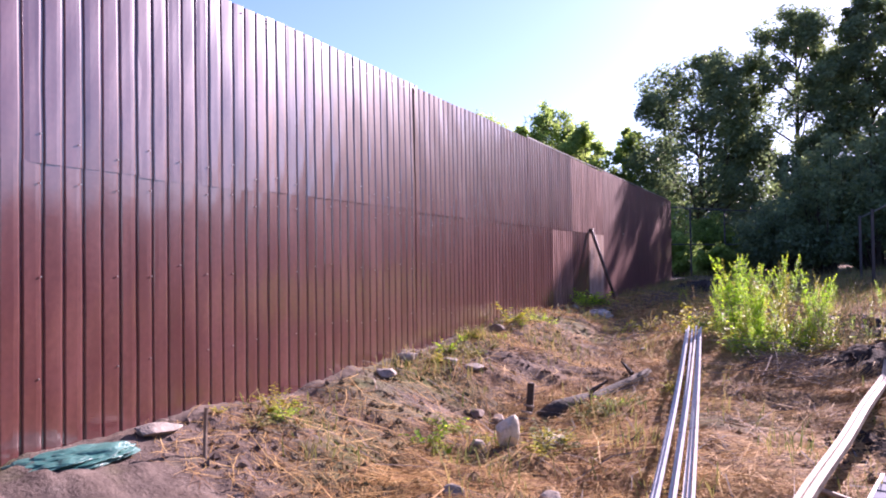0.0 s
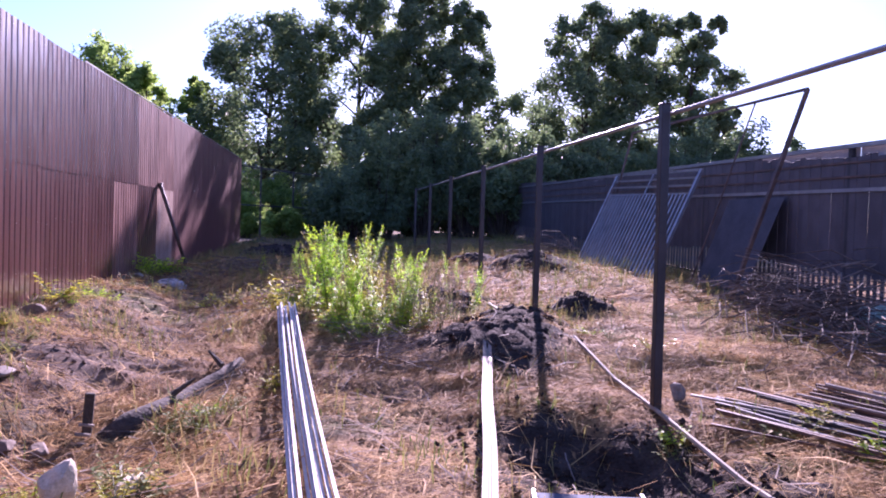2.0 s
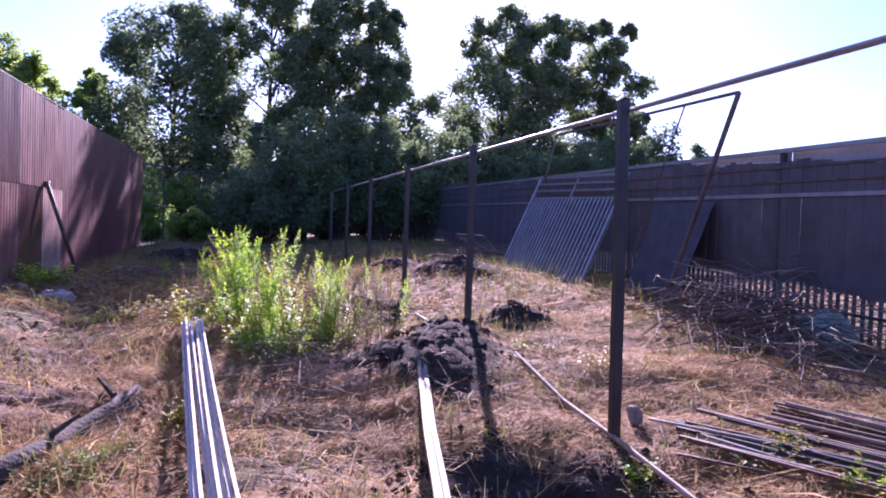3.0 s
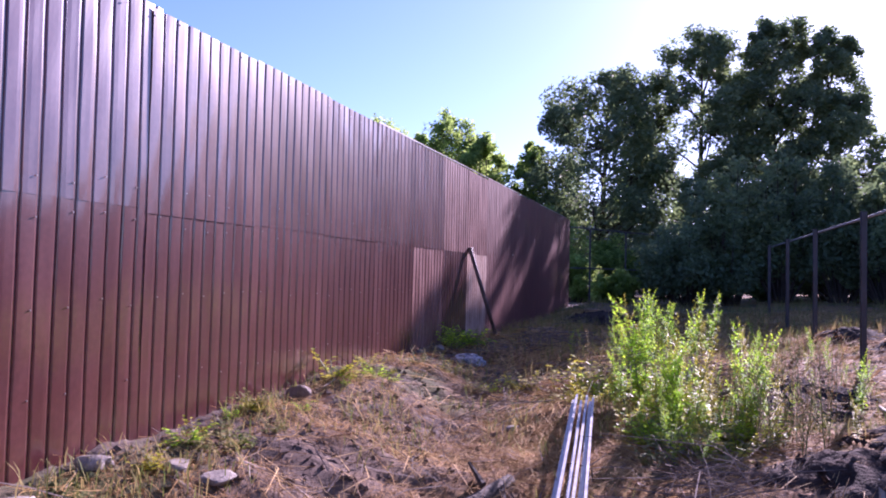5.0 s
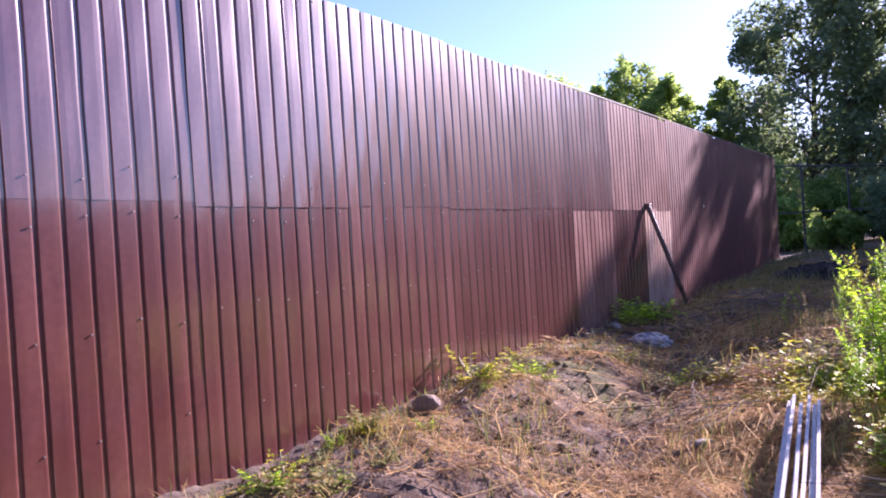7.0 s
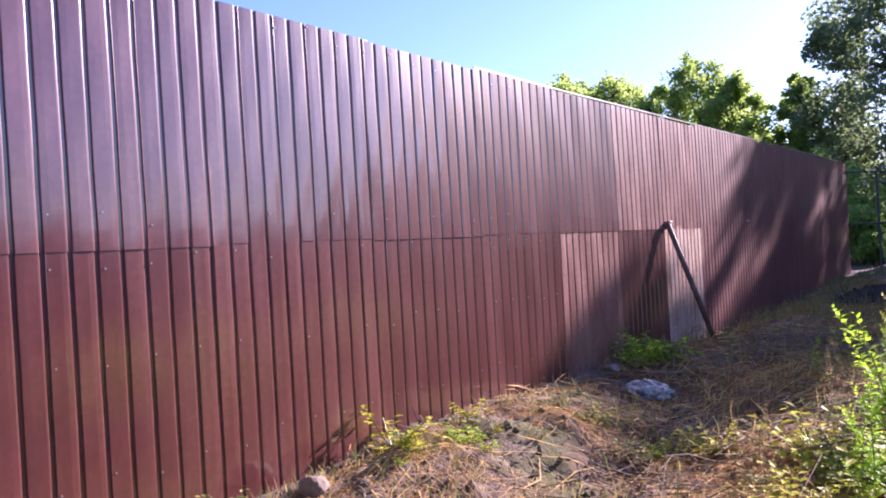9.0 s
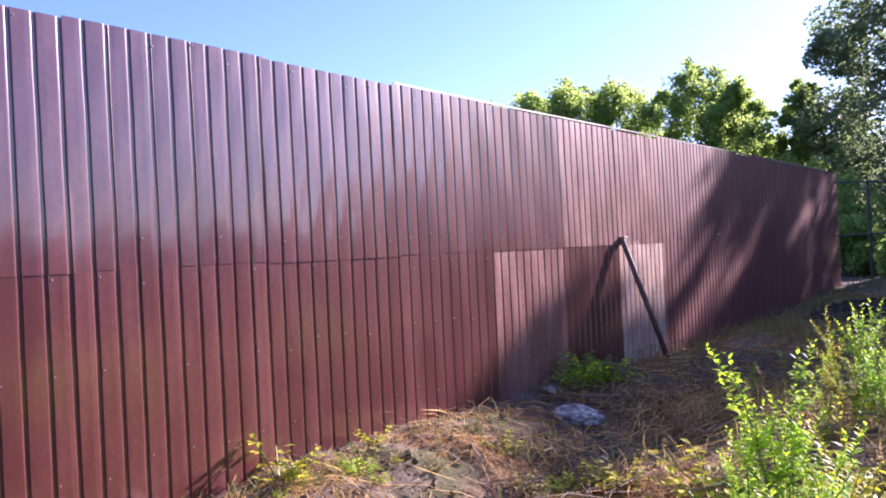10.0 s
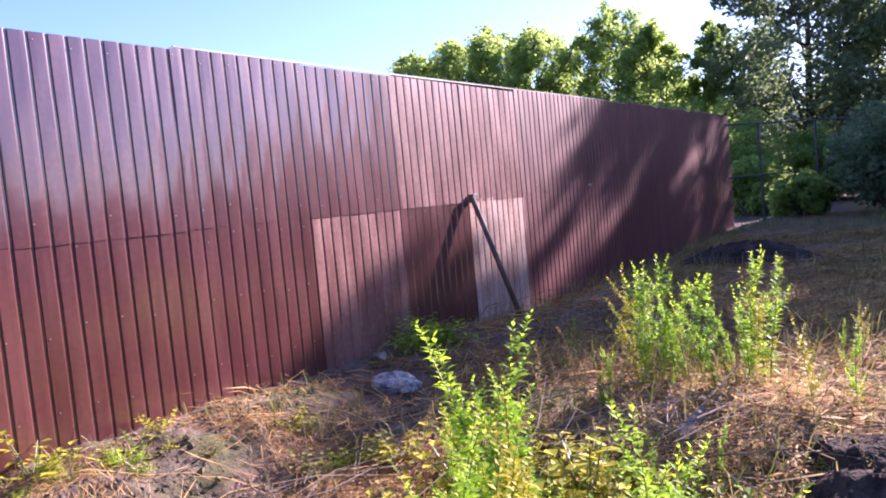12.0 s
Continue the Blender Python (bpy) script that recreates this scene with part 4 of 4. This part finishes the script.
# ---- weeds ----
def weed_parts(parent, h, seed, mat, leaf=0.095, density=40, side=6, bend=0.2):
    """Upright stalk with side shoots, leaves broad below and crowding to a narrow plume at each tip."""
    r = random.Random(seed)
    g, lv = Geo(), Geo()

    def leaves(pts, n, size):
        for k in range(n):
            u = 0.06 + 0.94 * (k + r.random()) / n
            i = min(int(u * (len(pts) - 1)), len(pts) - 2)
            p = pts[i].lerp(pts[i + 1], u * (len(pts) - 1) - i)
            a = 2.4 * k + r.uniform(-0.5, 0.5)
            L = size * r.uniform(0.65, 1.25) * (1.25 - 0.85 * u)
            d = Vector((math.cos(a), math.sin(a), r.uniform(-0.1, 0.6) + 0.9 * u * u)).normalized()
            s = d.cross(Vector((0, 0, 1))).normalized() * L * 0.23
            t = p + d * L * 0.45
            e = p + d * L - Vector((0, 0, L * r.uniform(0.05, 0.3)))
            n0 = Vector((0, 0, L * 0.05))
            lv.add([tuple(p), tuple(t + s + n0), tuple(e), tuple(t - s + n0), tuple(t)], [(0, 1, 4), (1, 2, 4), (0, 4, 3), (4, 2, 3)])

    b = Vector((r.uniform(-1, 1), r.uniform(-1, 1), 0)) * bend * h
    main = [Vector((b.x * (q / 5) ** 2, b.y * (q / 5) ** 2, h * q / 5)) for q in range(6)]
    g.tube(main, [0.006, 0.006, 0.005, 0.004, 0.003, 0.002], 4)
    leaves(main, density, leaf)
    for k in range(side):
        u = r.uniform(0.12, 0.85)
        i = min(int(u * 5), 4)
        s = main[i].lerp(main[i + 1], u * 5 - i)
        a = r.uniform(0, 6.28)
        L = h * r.uniform(0.16, 0.36) * (1.15 - 0.6 * u)
        e = s + Vector((math.cos(a) * L * 0.5, math.sin(a) * L * 0.5, L * 0.9))
        br = [s, (s + e) / 2 + Vector((0, 0, -0.02)), e]
        g.tube(br, [0.004, 0.003, 0.002], 3)
        leaves(br, int(density * 0.5), leaf * 0.75)
    tagged(part("stem", g, STEM, parent), kind="stuff")
    tagged(part("foliage", lv, mat, parent), kind="stuff")


STEM = material("green_weed_stem", [(0.12, 0.17, 0.05), (0.24, 0.24, 0.09)], rough=0.6, scale=4, fine=20, bump=0, coords="World")
WEEDS = []
for k in range(5):
    w = thing("weed", (0, 0, -50), "tall leafy yellow-green weed growing from dry ground" if k < 4 else "tall yellowing weed growing from dry ground", "weed", "tall weeds in the yard")
    weed_parts(w, 1.0, 300 + k, LEAF_BUSH if k < 4 else LEAF_YELLOW, density=54, side=9, leaf=0.088, bend=0.18)
    WEEDS.append(w)
DRYWEEDS = []
for k in range(3):
    w = thing("dry_weed", (0, 0, -50), "dried reddish brown weed with withered leaves", "weed", "dry weeds in the yard")
    weed_parts(w, 1.0, 340 + k, STRAW, density=26, side=8, leaf=0.055)
    DRYWEEDS.append(w)


def rosette_parts(parent, seed, mat):
    """Low spreading weed: sprawling stalks with small oval leaves."""
    r = random.Random(seed)
    g, lv = Geo(), Geo()
    for _ in range(13):
        a, L, e = r.uniform(0, 6.28), r.uniform(0.07, 0.2), r.uniform(0.25, 1.2)
        d = Vector((math.cos(a) * math.cos(e), math.sin(a) * math.cos(e), math.sin(e)))
        tip = d * L
        g.tube([(0, 0, 0), tuple(tip * 0.5), tuple(tip)], [0.003, 0.0025, 0.0015], 3)
        for q in range(7):
            p = tip * (0.35 + 0.65 * q / 6)
            b2 = a + (1.1 if q % 2 else -1.1) + r.uniform(-0.5, 0.5)
            s = r.uniform(0.025, 0.05)
            f = Vector((math.cos(b2), math.sin(b2), r.uniform(-0.2, 0.7))).normalized()
            w = f.cross(Vector((0, 0, 1))).normalized() * s * 0.33
            lv.add([tuple(p), tuple(p + f * s * 0.5 + w), tuple(p + f * s - Vector((0, 0, s * 0.2))), tuple(p + f * s * 0.5 - w)], [(0, 1, 2, 3)])
    tagged(part("stem", g, STEM, parent), kind="stuff")
    tagged(part("foliage", lv, mat, parent), kind="stuff")


LOW = []
for k in range(6):
    w = thing("low_weed", (0, 0, -50), ("low yellowed weed sprawling on bare earth" if k % 3 == 2 else "low yellow-green weed sprawling on bare earth"), "weed", "low weeds")
    rosette_parts(w, 360 + k, LEAF_YELLOW if k % 3 == 2 else (GRASS if k % 3 == 1 else LEAF_BUSH))
    LOW.append(w)


def plant(lot, x, y, h, r):
    src = r.choice(lot)
    m = pose(x, y, gz(x, y) - 0.02, r.uniform(-6, 6), r.uniform(-6, 6), r.uniform(0, 360)) @ Matrix.Diagonal((h * r.uniform(0.9, 1.15), h * r.uniform(0.9, 1.15), h, 1))
    src_copy = copy_thing(src, m)
    src_copy.matrix_basis = m
    return src_copy


rw = random.Random(77)
# the big clump
for cx, cy, n, top, wide in ((-0.48, 12.2, 6, 1.25, 0.12), (0.05, 11.5, 7, 1.08, 0.18), (0.36, 11.3, 6, 0.85, 0.18), (-0.1, 11.1, 6, 0.82, 0.2), (-0.28, 11.5, 5, 0.72, 0.16), (0.25, 10.8, 5, 0.5, 0.2), (0.72, 11.7, 4, 0.92, 0.16)):
    for k in range(n):
        plant(WEEDS, cx + rw.gauss(0, wide), cy + rw.gauss(0, wide), top * (1.0 if k == 0 else rw.uniform(0.45, 0.92)), rw)
for x, y, h in ((-0.52, 12.35, 1.2), (-0.4, 12.1, 1.05), (-0.12, 11.8, 1.1), (0.5, 11.9, 1.05), (0.62, 11.6, 0.95), (0.05, 11.3, 1.05), (-0.45, 15.0, 1.05), (-0.3, 15.15, 0.9), (-0.6, 14.9, 0.75), (0.26, 15.0, 1.05), (-0.9, 15.6, 0.6), (-1.1, 16.2, 0.7), (0.9, 14.6, 0.6), (1.62, 12.6, 0.75), (1.7, 12.75, 0.6), (0.7, 14.2, 0.7), (-0.05, 11.9, 0.95)):
    plant(WEEDS, x, y, h, rw)
for _ in range(8):
    plant(WEEDS, -0.45 + rw.gauss(0, 0.22), 14.95 + rw.gauss(0, 0.3), rw.uniform(0.5, 1.0), rw)
for _ in range(3):
    plant(WEEDS, 0.28 + rw.gauss(0, 0.12), 15.0 + rw.gauss(0, 0.15), rw.uniform(0.6, 1.1), rw)
for _ in range(30):
    plant(DRYWEEDS, rw.uniform(0.4, 1.25), rw.uniform(10.4, 12.0), rw.uniform(0.5, 0.85), rw)
for _ in range(34):
    plant(DRYWEEDS, rw.uniform(-2.2, 1.2), rw.uniform(12.6, 17.5), rw.uniform(0.25, 0.6), rw)
for _ in range(30):
    plant(WEEDS, rw.uniform(-2.0, 2.0), rw.uniform(12.2, 20), rw.uniform(0.2, 0.55), rw)
for _ in range(15):
    plant(WEEDS, rw.uniform(-0.4, 1.3), rw.uniform(10.2, 12.8), rw.uniform(0.25, 0.55), rw)
for _ in range(26):
    a, q = rw.uniform(0, 6.28), rw.uniform(0.2, 1.0)
    plant(LOW, 0.08 + 0.8 * q * math.cos(a), 11.0 + 0.9 * q * math.sin(a), rw.uniform(1.2, 2.3), rw)
# low plants along the foot of the fence and in the open
for y in (4.9, 5.35, 5.6, 8.2, 8.5, 8.8, 9.0, 9.25, 9.5, 11.15, 11.3, 11.5, 11.9, 12.2, 12.5, 14.9, 15.15, 15.4, 15.6, 10.1, 9.75):
    for _ in range(rw.choice((1, 2, 3))):
        plant(LOW, -3.62 + rw.uniform(-0.1, 0.4), y + rw.uniform(-0.2, 0.2), rw.uniform(0.5, 1.3), rw)
for x, y in ((-2.35, 6.3), (-2.2, 6.05), (-2.1, 6.6), (-1.95, 6.8), (-1.7, 6.2), (-1.65, 6.85), (-2.5, 6.6), (-1.6, 6.45), (-2.0, 7.1), (2.2, 7.2), (3.1, 6.9), (3.3, 7.1), (3.2, 6.5), (-1.5, 8.3), (-1.2, 8.5), (-1.35, 8.0), (-0.95, 8.9), (-3.2, 11.9), (-2.8, 12.2), (-2.4, 12.6), (-2.2, 12.9), (-2.9, 13.1), (-1.9, 13.2), (-0.9, 12.6), (-0.6, 12.9), (-0.3, 12.7), (-0.1, 13.0), (0.2, 13.1), (-0.75, 12.2), (0.5, 12.7), (0.9, 12.3), (1.3, 12.1), (0.8, 13.3), (5.6, 10.4), (3.0, 9.4), (2.7, 10.4), (3.2, 13.0), (-1.4, 12.3), (-1.1, 11.9)):
    for _ in range(rw.choice((1, 2, 2, 3))):
        plant(LOW, x + rw.gauss(0, 0.1), y + rw.gauss(0, 0.1), rw.uniform(0.6, 1.6), rw)
for x, y, s in ((-0.26, 12.86, 3.0), (-0.4, 12.7, 2.6), (-1.14, 13.1, 2.6), (-0.15, 12.6, 2.8), (-3.62, 11.35, 1.9)):
    plant([LOW[2], LOW[5]], x, y, s, rw)
for k in range(7):
    plant([LOW[0], LOW[1], LOW[3]], -3.55 + rw.uniform(-0.1, 0.2), 15.35 + 0.1 * k, rw.uniform(1.6, 2.6), rw)
# thick low growth round the far clump and in the near patch
for _ in range(14):
    plant(WEEDS, -0.5 + rw.gauss(0, 0.45), 14.8 + rw.gauss(0, 0.45), rw.uniform(0.3, 0.65), rw)
for _ in range(18):
    plant(DRYWEEDS, -0.2 + rw.gauss(0, 0.5), 14.0 + rw.gauss(0, 0.5), rw.uniform(0.3, 0.6), rw)
for _ in range(16):
    plant(LOW, -0.5 + rw.gauss(0, 0.5), 12.9 + rw.gauss(0, 0.25), rw.uniform(1.2, 2.4), rw)
for _ in range(8):
    plant(WEEDS, -0.1 + rw.gauss(0, 0.25), 12.5 + rw.gauss(0, 0.3), rw.uniform(0.3, 0.52), rw)
for w in WEEDS + DRYWEEDS + LOW:
    for o in (*w.children_recursive, w):
        bpy.data.objects.remove(o)


# ---- straw, grass, twigs ----
def strip_mesh(name, p, d, L, wdt, rise, curl, mat, seed):
    """Thin bent blades: p root, d heading, L length, rise end height, curl sideways bend."""
    rng = np.random.default_rng(seed)
    n = len(p)
    s = np.stack([-d[:, 1], d[:, 0]], 1)
    rows = []
    for u in (0.0, 0.5, 1.0):
        xy = p + d * (L * u)[:, None] + s * (curl * L * 4 * u * (1 - u) * 0.5)[:, None]
        z = ground_z(xy[:, 0], xy[:, 1]) + 0.006 + rise * (u if u < 1 else 1.0) * (1.3 if u == 0.5 else 1)
        wd = (wdt * (1.0 if u < 1 else 0.35))[:, None]
        tilt = rng.uniform(-0.6, 0.6, n) * wdt
        rows += [np.column_stack([xy - s * wd / 2, z - tilt / 2]), np.column_stack([xy + s * wd / 2, z + tilt / 2])]
    v = np.stack(rows, 1).reshape(-1, 3)
    k = np.arange(n)[:, None] * 6
    f = np.concatenate([k + np.array([0, 1, 3, 2]), k + np.array([2, 3, 5, 4])], 1).reshape(-1)
    me = bpy.data.meshes.new(name)
    me.vertices.add(len(v))
    me.vertices.foreach_set("co", v.ravel())
    me.loops.add(len(f))
    me.loops.foreach_set("vertex_index", f)
    me.polygons.add(len(f) // 4)
    me.polygons.foreach_set("loop_start", np.arange(0, len(f), 4))
    me.update(calc_edges=True)
    me.materials.append(mat)
    return me


def scatter(n, seed, x0, x1, y0, y1, patch, keep):
    """Random roots, thinned by a patchy relief."""
    rng = np.random.default_rng(seed)
    p = np.column_stack([rng.uniform(x0, x1, n), rng.uniform(y0, y1, n)])
    k = ridge(p[:, 0], p[:, 1], patch, 1.6) * 0.5 + ridge(p[:, 0], p[:, 1], patch + 1, 4.5) * 0.35 + rng.uniform(-0.4, 0.4, n)
    for hx, hy, hr, _, _ in HEAPS:
        k = np.where(((p[:, 0] - hx) ** 2 + (p[:, 1] - hy) ** 2 < (0.8 * hr) ** 2) & (rng.random(n) < 0.75), -9, k)
    return p[k > keep], rng


def make_straw(name, n, seed, box, keep, length, width, rise, label, mat, turn=1.2, curl=0.25, less_left=True):
    p, rng = scatter(n, seed, *box, seed % 7, keep)
    if less_left:
        p = p[(p[:, 0] > -2.6) | (rng.random(len(p)) < 0.28 + 0.5 * step(7, 10, p[:, 1]))]
    m = len(p)
    a = ridge(p[:, 0], p[:, 1], 31, 0.9) * 1.5 + rng.normal(0, turn, m)
    d = np.column_stack([np.cos(a), np.sin(a)])
    me = strip_mesh(name, p, d, rng.uniform(*length, m), rng.uniform(*width, m), np.abs(rng.normal(0, rise, m)), rng.normal(0, curl, m), mat, seed)
    tagged(part(name, me, None), label, "straw", kind="stuff")


NEAR = (-3.75, 6.6, 4.2, 13.0)
make_straw("straw", 150000, 12, NEAR, -0.12, (0.10, 0.38), (0.0022, 0.0055), 0.032, "dry golden straw strewn over the ground", STRAW)
make_straw("long_stalks", 7000, 13, (-3.75, 6.6, 4.2, 19.0), -0.3, (0.30, 0.85), (0.004, 0.009), 0.07, "long dry stalks lying on the ground", STRAW, 1.6, 0.3)
make_straw("far_straw", 45000, 14, (-3.75, 6.6, 13.0, 27.0), -0.2, (0.15, 0.5), (0.006, 0.014), 0.06, "dry straw strewn over the far ground", STRAW)
make_straw("fallen_twigs", 2600, 15, (-3.75, 5.5, 5.0, 17.0), -0.2, (0.25, 0.8), (0.006, 0.013), 0.06, "dead grey twigs lying on bare earth", TWIG, 2.0, 0.35, False)


def make_grass(name, n, seed, box, keep, height, label, mat):
    p, rng = scatter(n, seed, *box, seed % 7, keep)
    m = len(p)
    a = rng.uniform(0, 6.28, m)
    d = np.column_stack([np.cos(a), np.sin(a)])
    h = rng.uniform(*height, m)
    me = strip_mesh(name, p, d, h * rng.uniform(0.2, 0.9, m), rng.uniform(0.004, 0.009, m), h, rng.normal(0, 0.2, m), mat, seed)
    tagged(part(name, me, None), label, "grass", kind="stuff")


make_grass("grass", 26000, 20, (-3.7, 6.6, 4.5, 14.0), 0.35, (0.05, 0.20), "patchy green and yellowing grass", GRASS)
make_grass("far_grass", 26000, 26, (-3.7, 6.6, 13.0, 30.0), 0.1, (0.08, 0.32), "patchy dry grass farther off", GRASS)


make_grass("fence_foot_grass", 4200, 33, (-3.8, -3.2, 7.6, 17.0), 0.25, (0.03, 0.14), "yellowing grass along the fence foot", GRASS)


def make_clods(n, seed):
    """Loose crumbs of dry earth over the bank."""
    rng = random.Random(seed)
    c = Geo()
    for _ in range(n):
        x, y = rng.uniform(-3.75, -0.6) if rng.random() < 0.8 else rng.uniform(-0.6, 4), rng.uniform(4.3, 16)
        s = 0.008 + 0.035 * rng.random() ** 3
        z = gz(x, y) + s * 0.3
        base = [(s, 0, 0), (0, s, 0), (-s, 0, 0), (0, -s, 0), (0, 0, s * 0.8), (0, 0, -s)]
        c.add([(x + b[0] + rng.gauss(0, 0.3) * s, y + b[1] + rng.gauss(0, 0.3) * s, z + b[2]) for b in base], [(0, 1, 4), (1, 2, 4), (2, 3, 4), (3, 0, 4), (1, 0, 5), (2, 1, 5), (3, 2, 5), (0, 3, 5)])
    tagged(part("loose_earth", c, GROUND), "loose crumbs of dry earth", "earth", kind="stuff")


make_clods(3500, 71)


def make_brush(x, y, w, h, seed, n, label, thick=1.0):
    r = random.Random(seed)
    t = thing("brush_pile", (x, y, gz(x, y)), label, "brush pile")
    g = Geo()
    for _ in range(n):
        a = r.uniform(0, 6.28)
        L = r.uniform(0.5, 1.7)
        c = Vector((r.gauss(0, 0.42) * w, r.gauss(0, 0.6) * w, abs(r.gauss(0, 0.4)) * h + 0.03))
        d = Vector((math.cos(a), math.sin(a), r.uniform(-0.25, 0.45))).normalized() * L / 2
        k = Vector((r.uniform(-1, 1), r.uniform(-1, 1), r.uniform(-0.5, 1))) * 0.17 * L
        pts = [c - d, c + k, c + d]
        for q in pts:
            q.z = max(q.z, 0.02)
        s = r.uniform(0.003, 0.010) * thick
        if _ < 34:
            one = Geo()
            one.tube(pts, [s * 1.5, s * 1.1, s * 0.5], 5)
            part("branch", one, TWIG, t)
            continue
        g.tube(pts, [s, s * 0.8, s * 0.35], 4)
    tagged(part("tangle", g, TWIG, t), kind="stuff")


make_brush(5.75, 11.0, 1.05, 0.7, 1, 460, "tangled heap of dead grey branches by the fence")
make_brush(5.3, 9.6, 1.0, 0.35, 2, 140, "scattered dead branches on dry grass")
make_brush(4.6, 19.5, 1.0, 0.6, 3, 120, "heap of dead branches at the far end")
make_brush(-0.6, 13.6, 0.7, 0.25, 4, 60, "dead bent stalks among weeds", 0.4)
make_brush(0.1, 9.75, 0.5, 0.2, 6, 80, "tangle of dead stalks below green weeds", 0.4)
make_brush(0.2, 13.7, 0.7, 0.2, 7, 70, "dead reddish stalks tangled among weeds", 0.4)
make_brush(-2.3, 17.0, 0.9, 0.3, 8, 90, "dead bent stalks on a low rise", 0.6)
make_brush(-0.9, 16.0, 0.9, 0.3, 9, 90, "dead reddish stalks tangled among weeds", 0.5)
make_brush(-2.0, 12.3, 0.8, 0.15, 5, 50, "dead stalks lying on bare earth", 0.4)


# ---- screws of the brown fence ----
def make_screws():
    s = thing("fence_screws", (FX, 0, 0), "small bright screw heads along the fence grooves", "screws", kind="stuff")
    g = Geo()
    r = random.Random(6)
    y = 3.0
    k = 0
    while y < 22:
        for z, x in ((0.72, -0.0105), (1.32, -0.0052), (1.9, 0.0003), (2.13, 0.0035), (3.46, 0.0035)):
            if (k + int(z * 10)) % 2 == 0 and r.random() < 0.8:
                q = 0.006
                zz = z + r.uniform(-0.05, 0.05)
                yy = y + 0.098 + r.uniform(-0.01, 0.01)
                pts = [(x + 0.004, yy + q * math.cos(a), zz + q * math.sin(a)) for a in (0, 1.05, 2.09, 3.14, 4.19, 5.24)]
                g.add(pts + [(p[0] - 0.006, p[1], p[2]) for p in pts], [(0, 1, 2, 3, 4, 5)] + [(i, i + 6, (i + 1) % 6 + 6, (i + 1) % 6) for i in range(6)])
        y = 8.73 + PITCH * (k - 40)
        k += 1
    part("screw_heads", g, SCREW, s)


make_screws()

# ---- the plan's units turned into metres ----
for ob in list(bpy.data.objects):
    if ob.parent is None and ob.type in {"MESH", "EMPTY"}:
        ob.matrix_basis = Matrix.Scale(METRES, 4) @ ob.matrix_basis
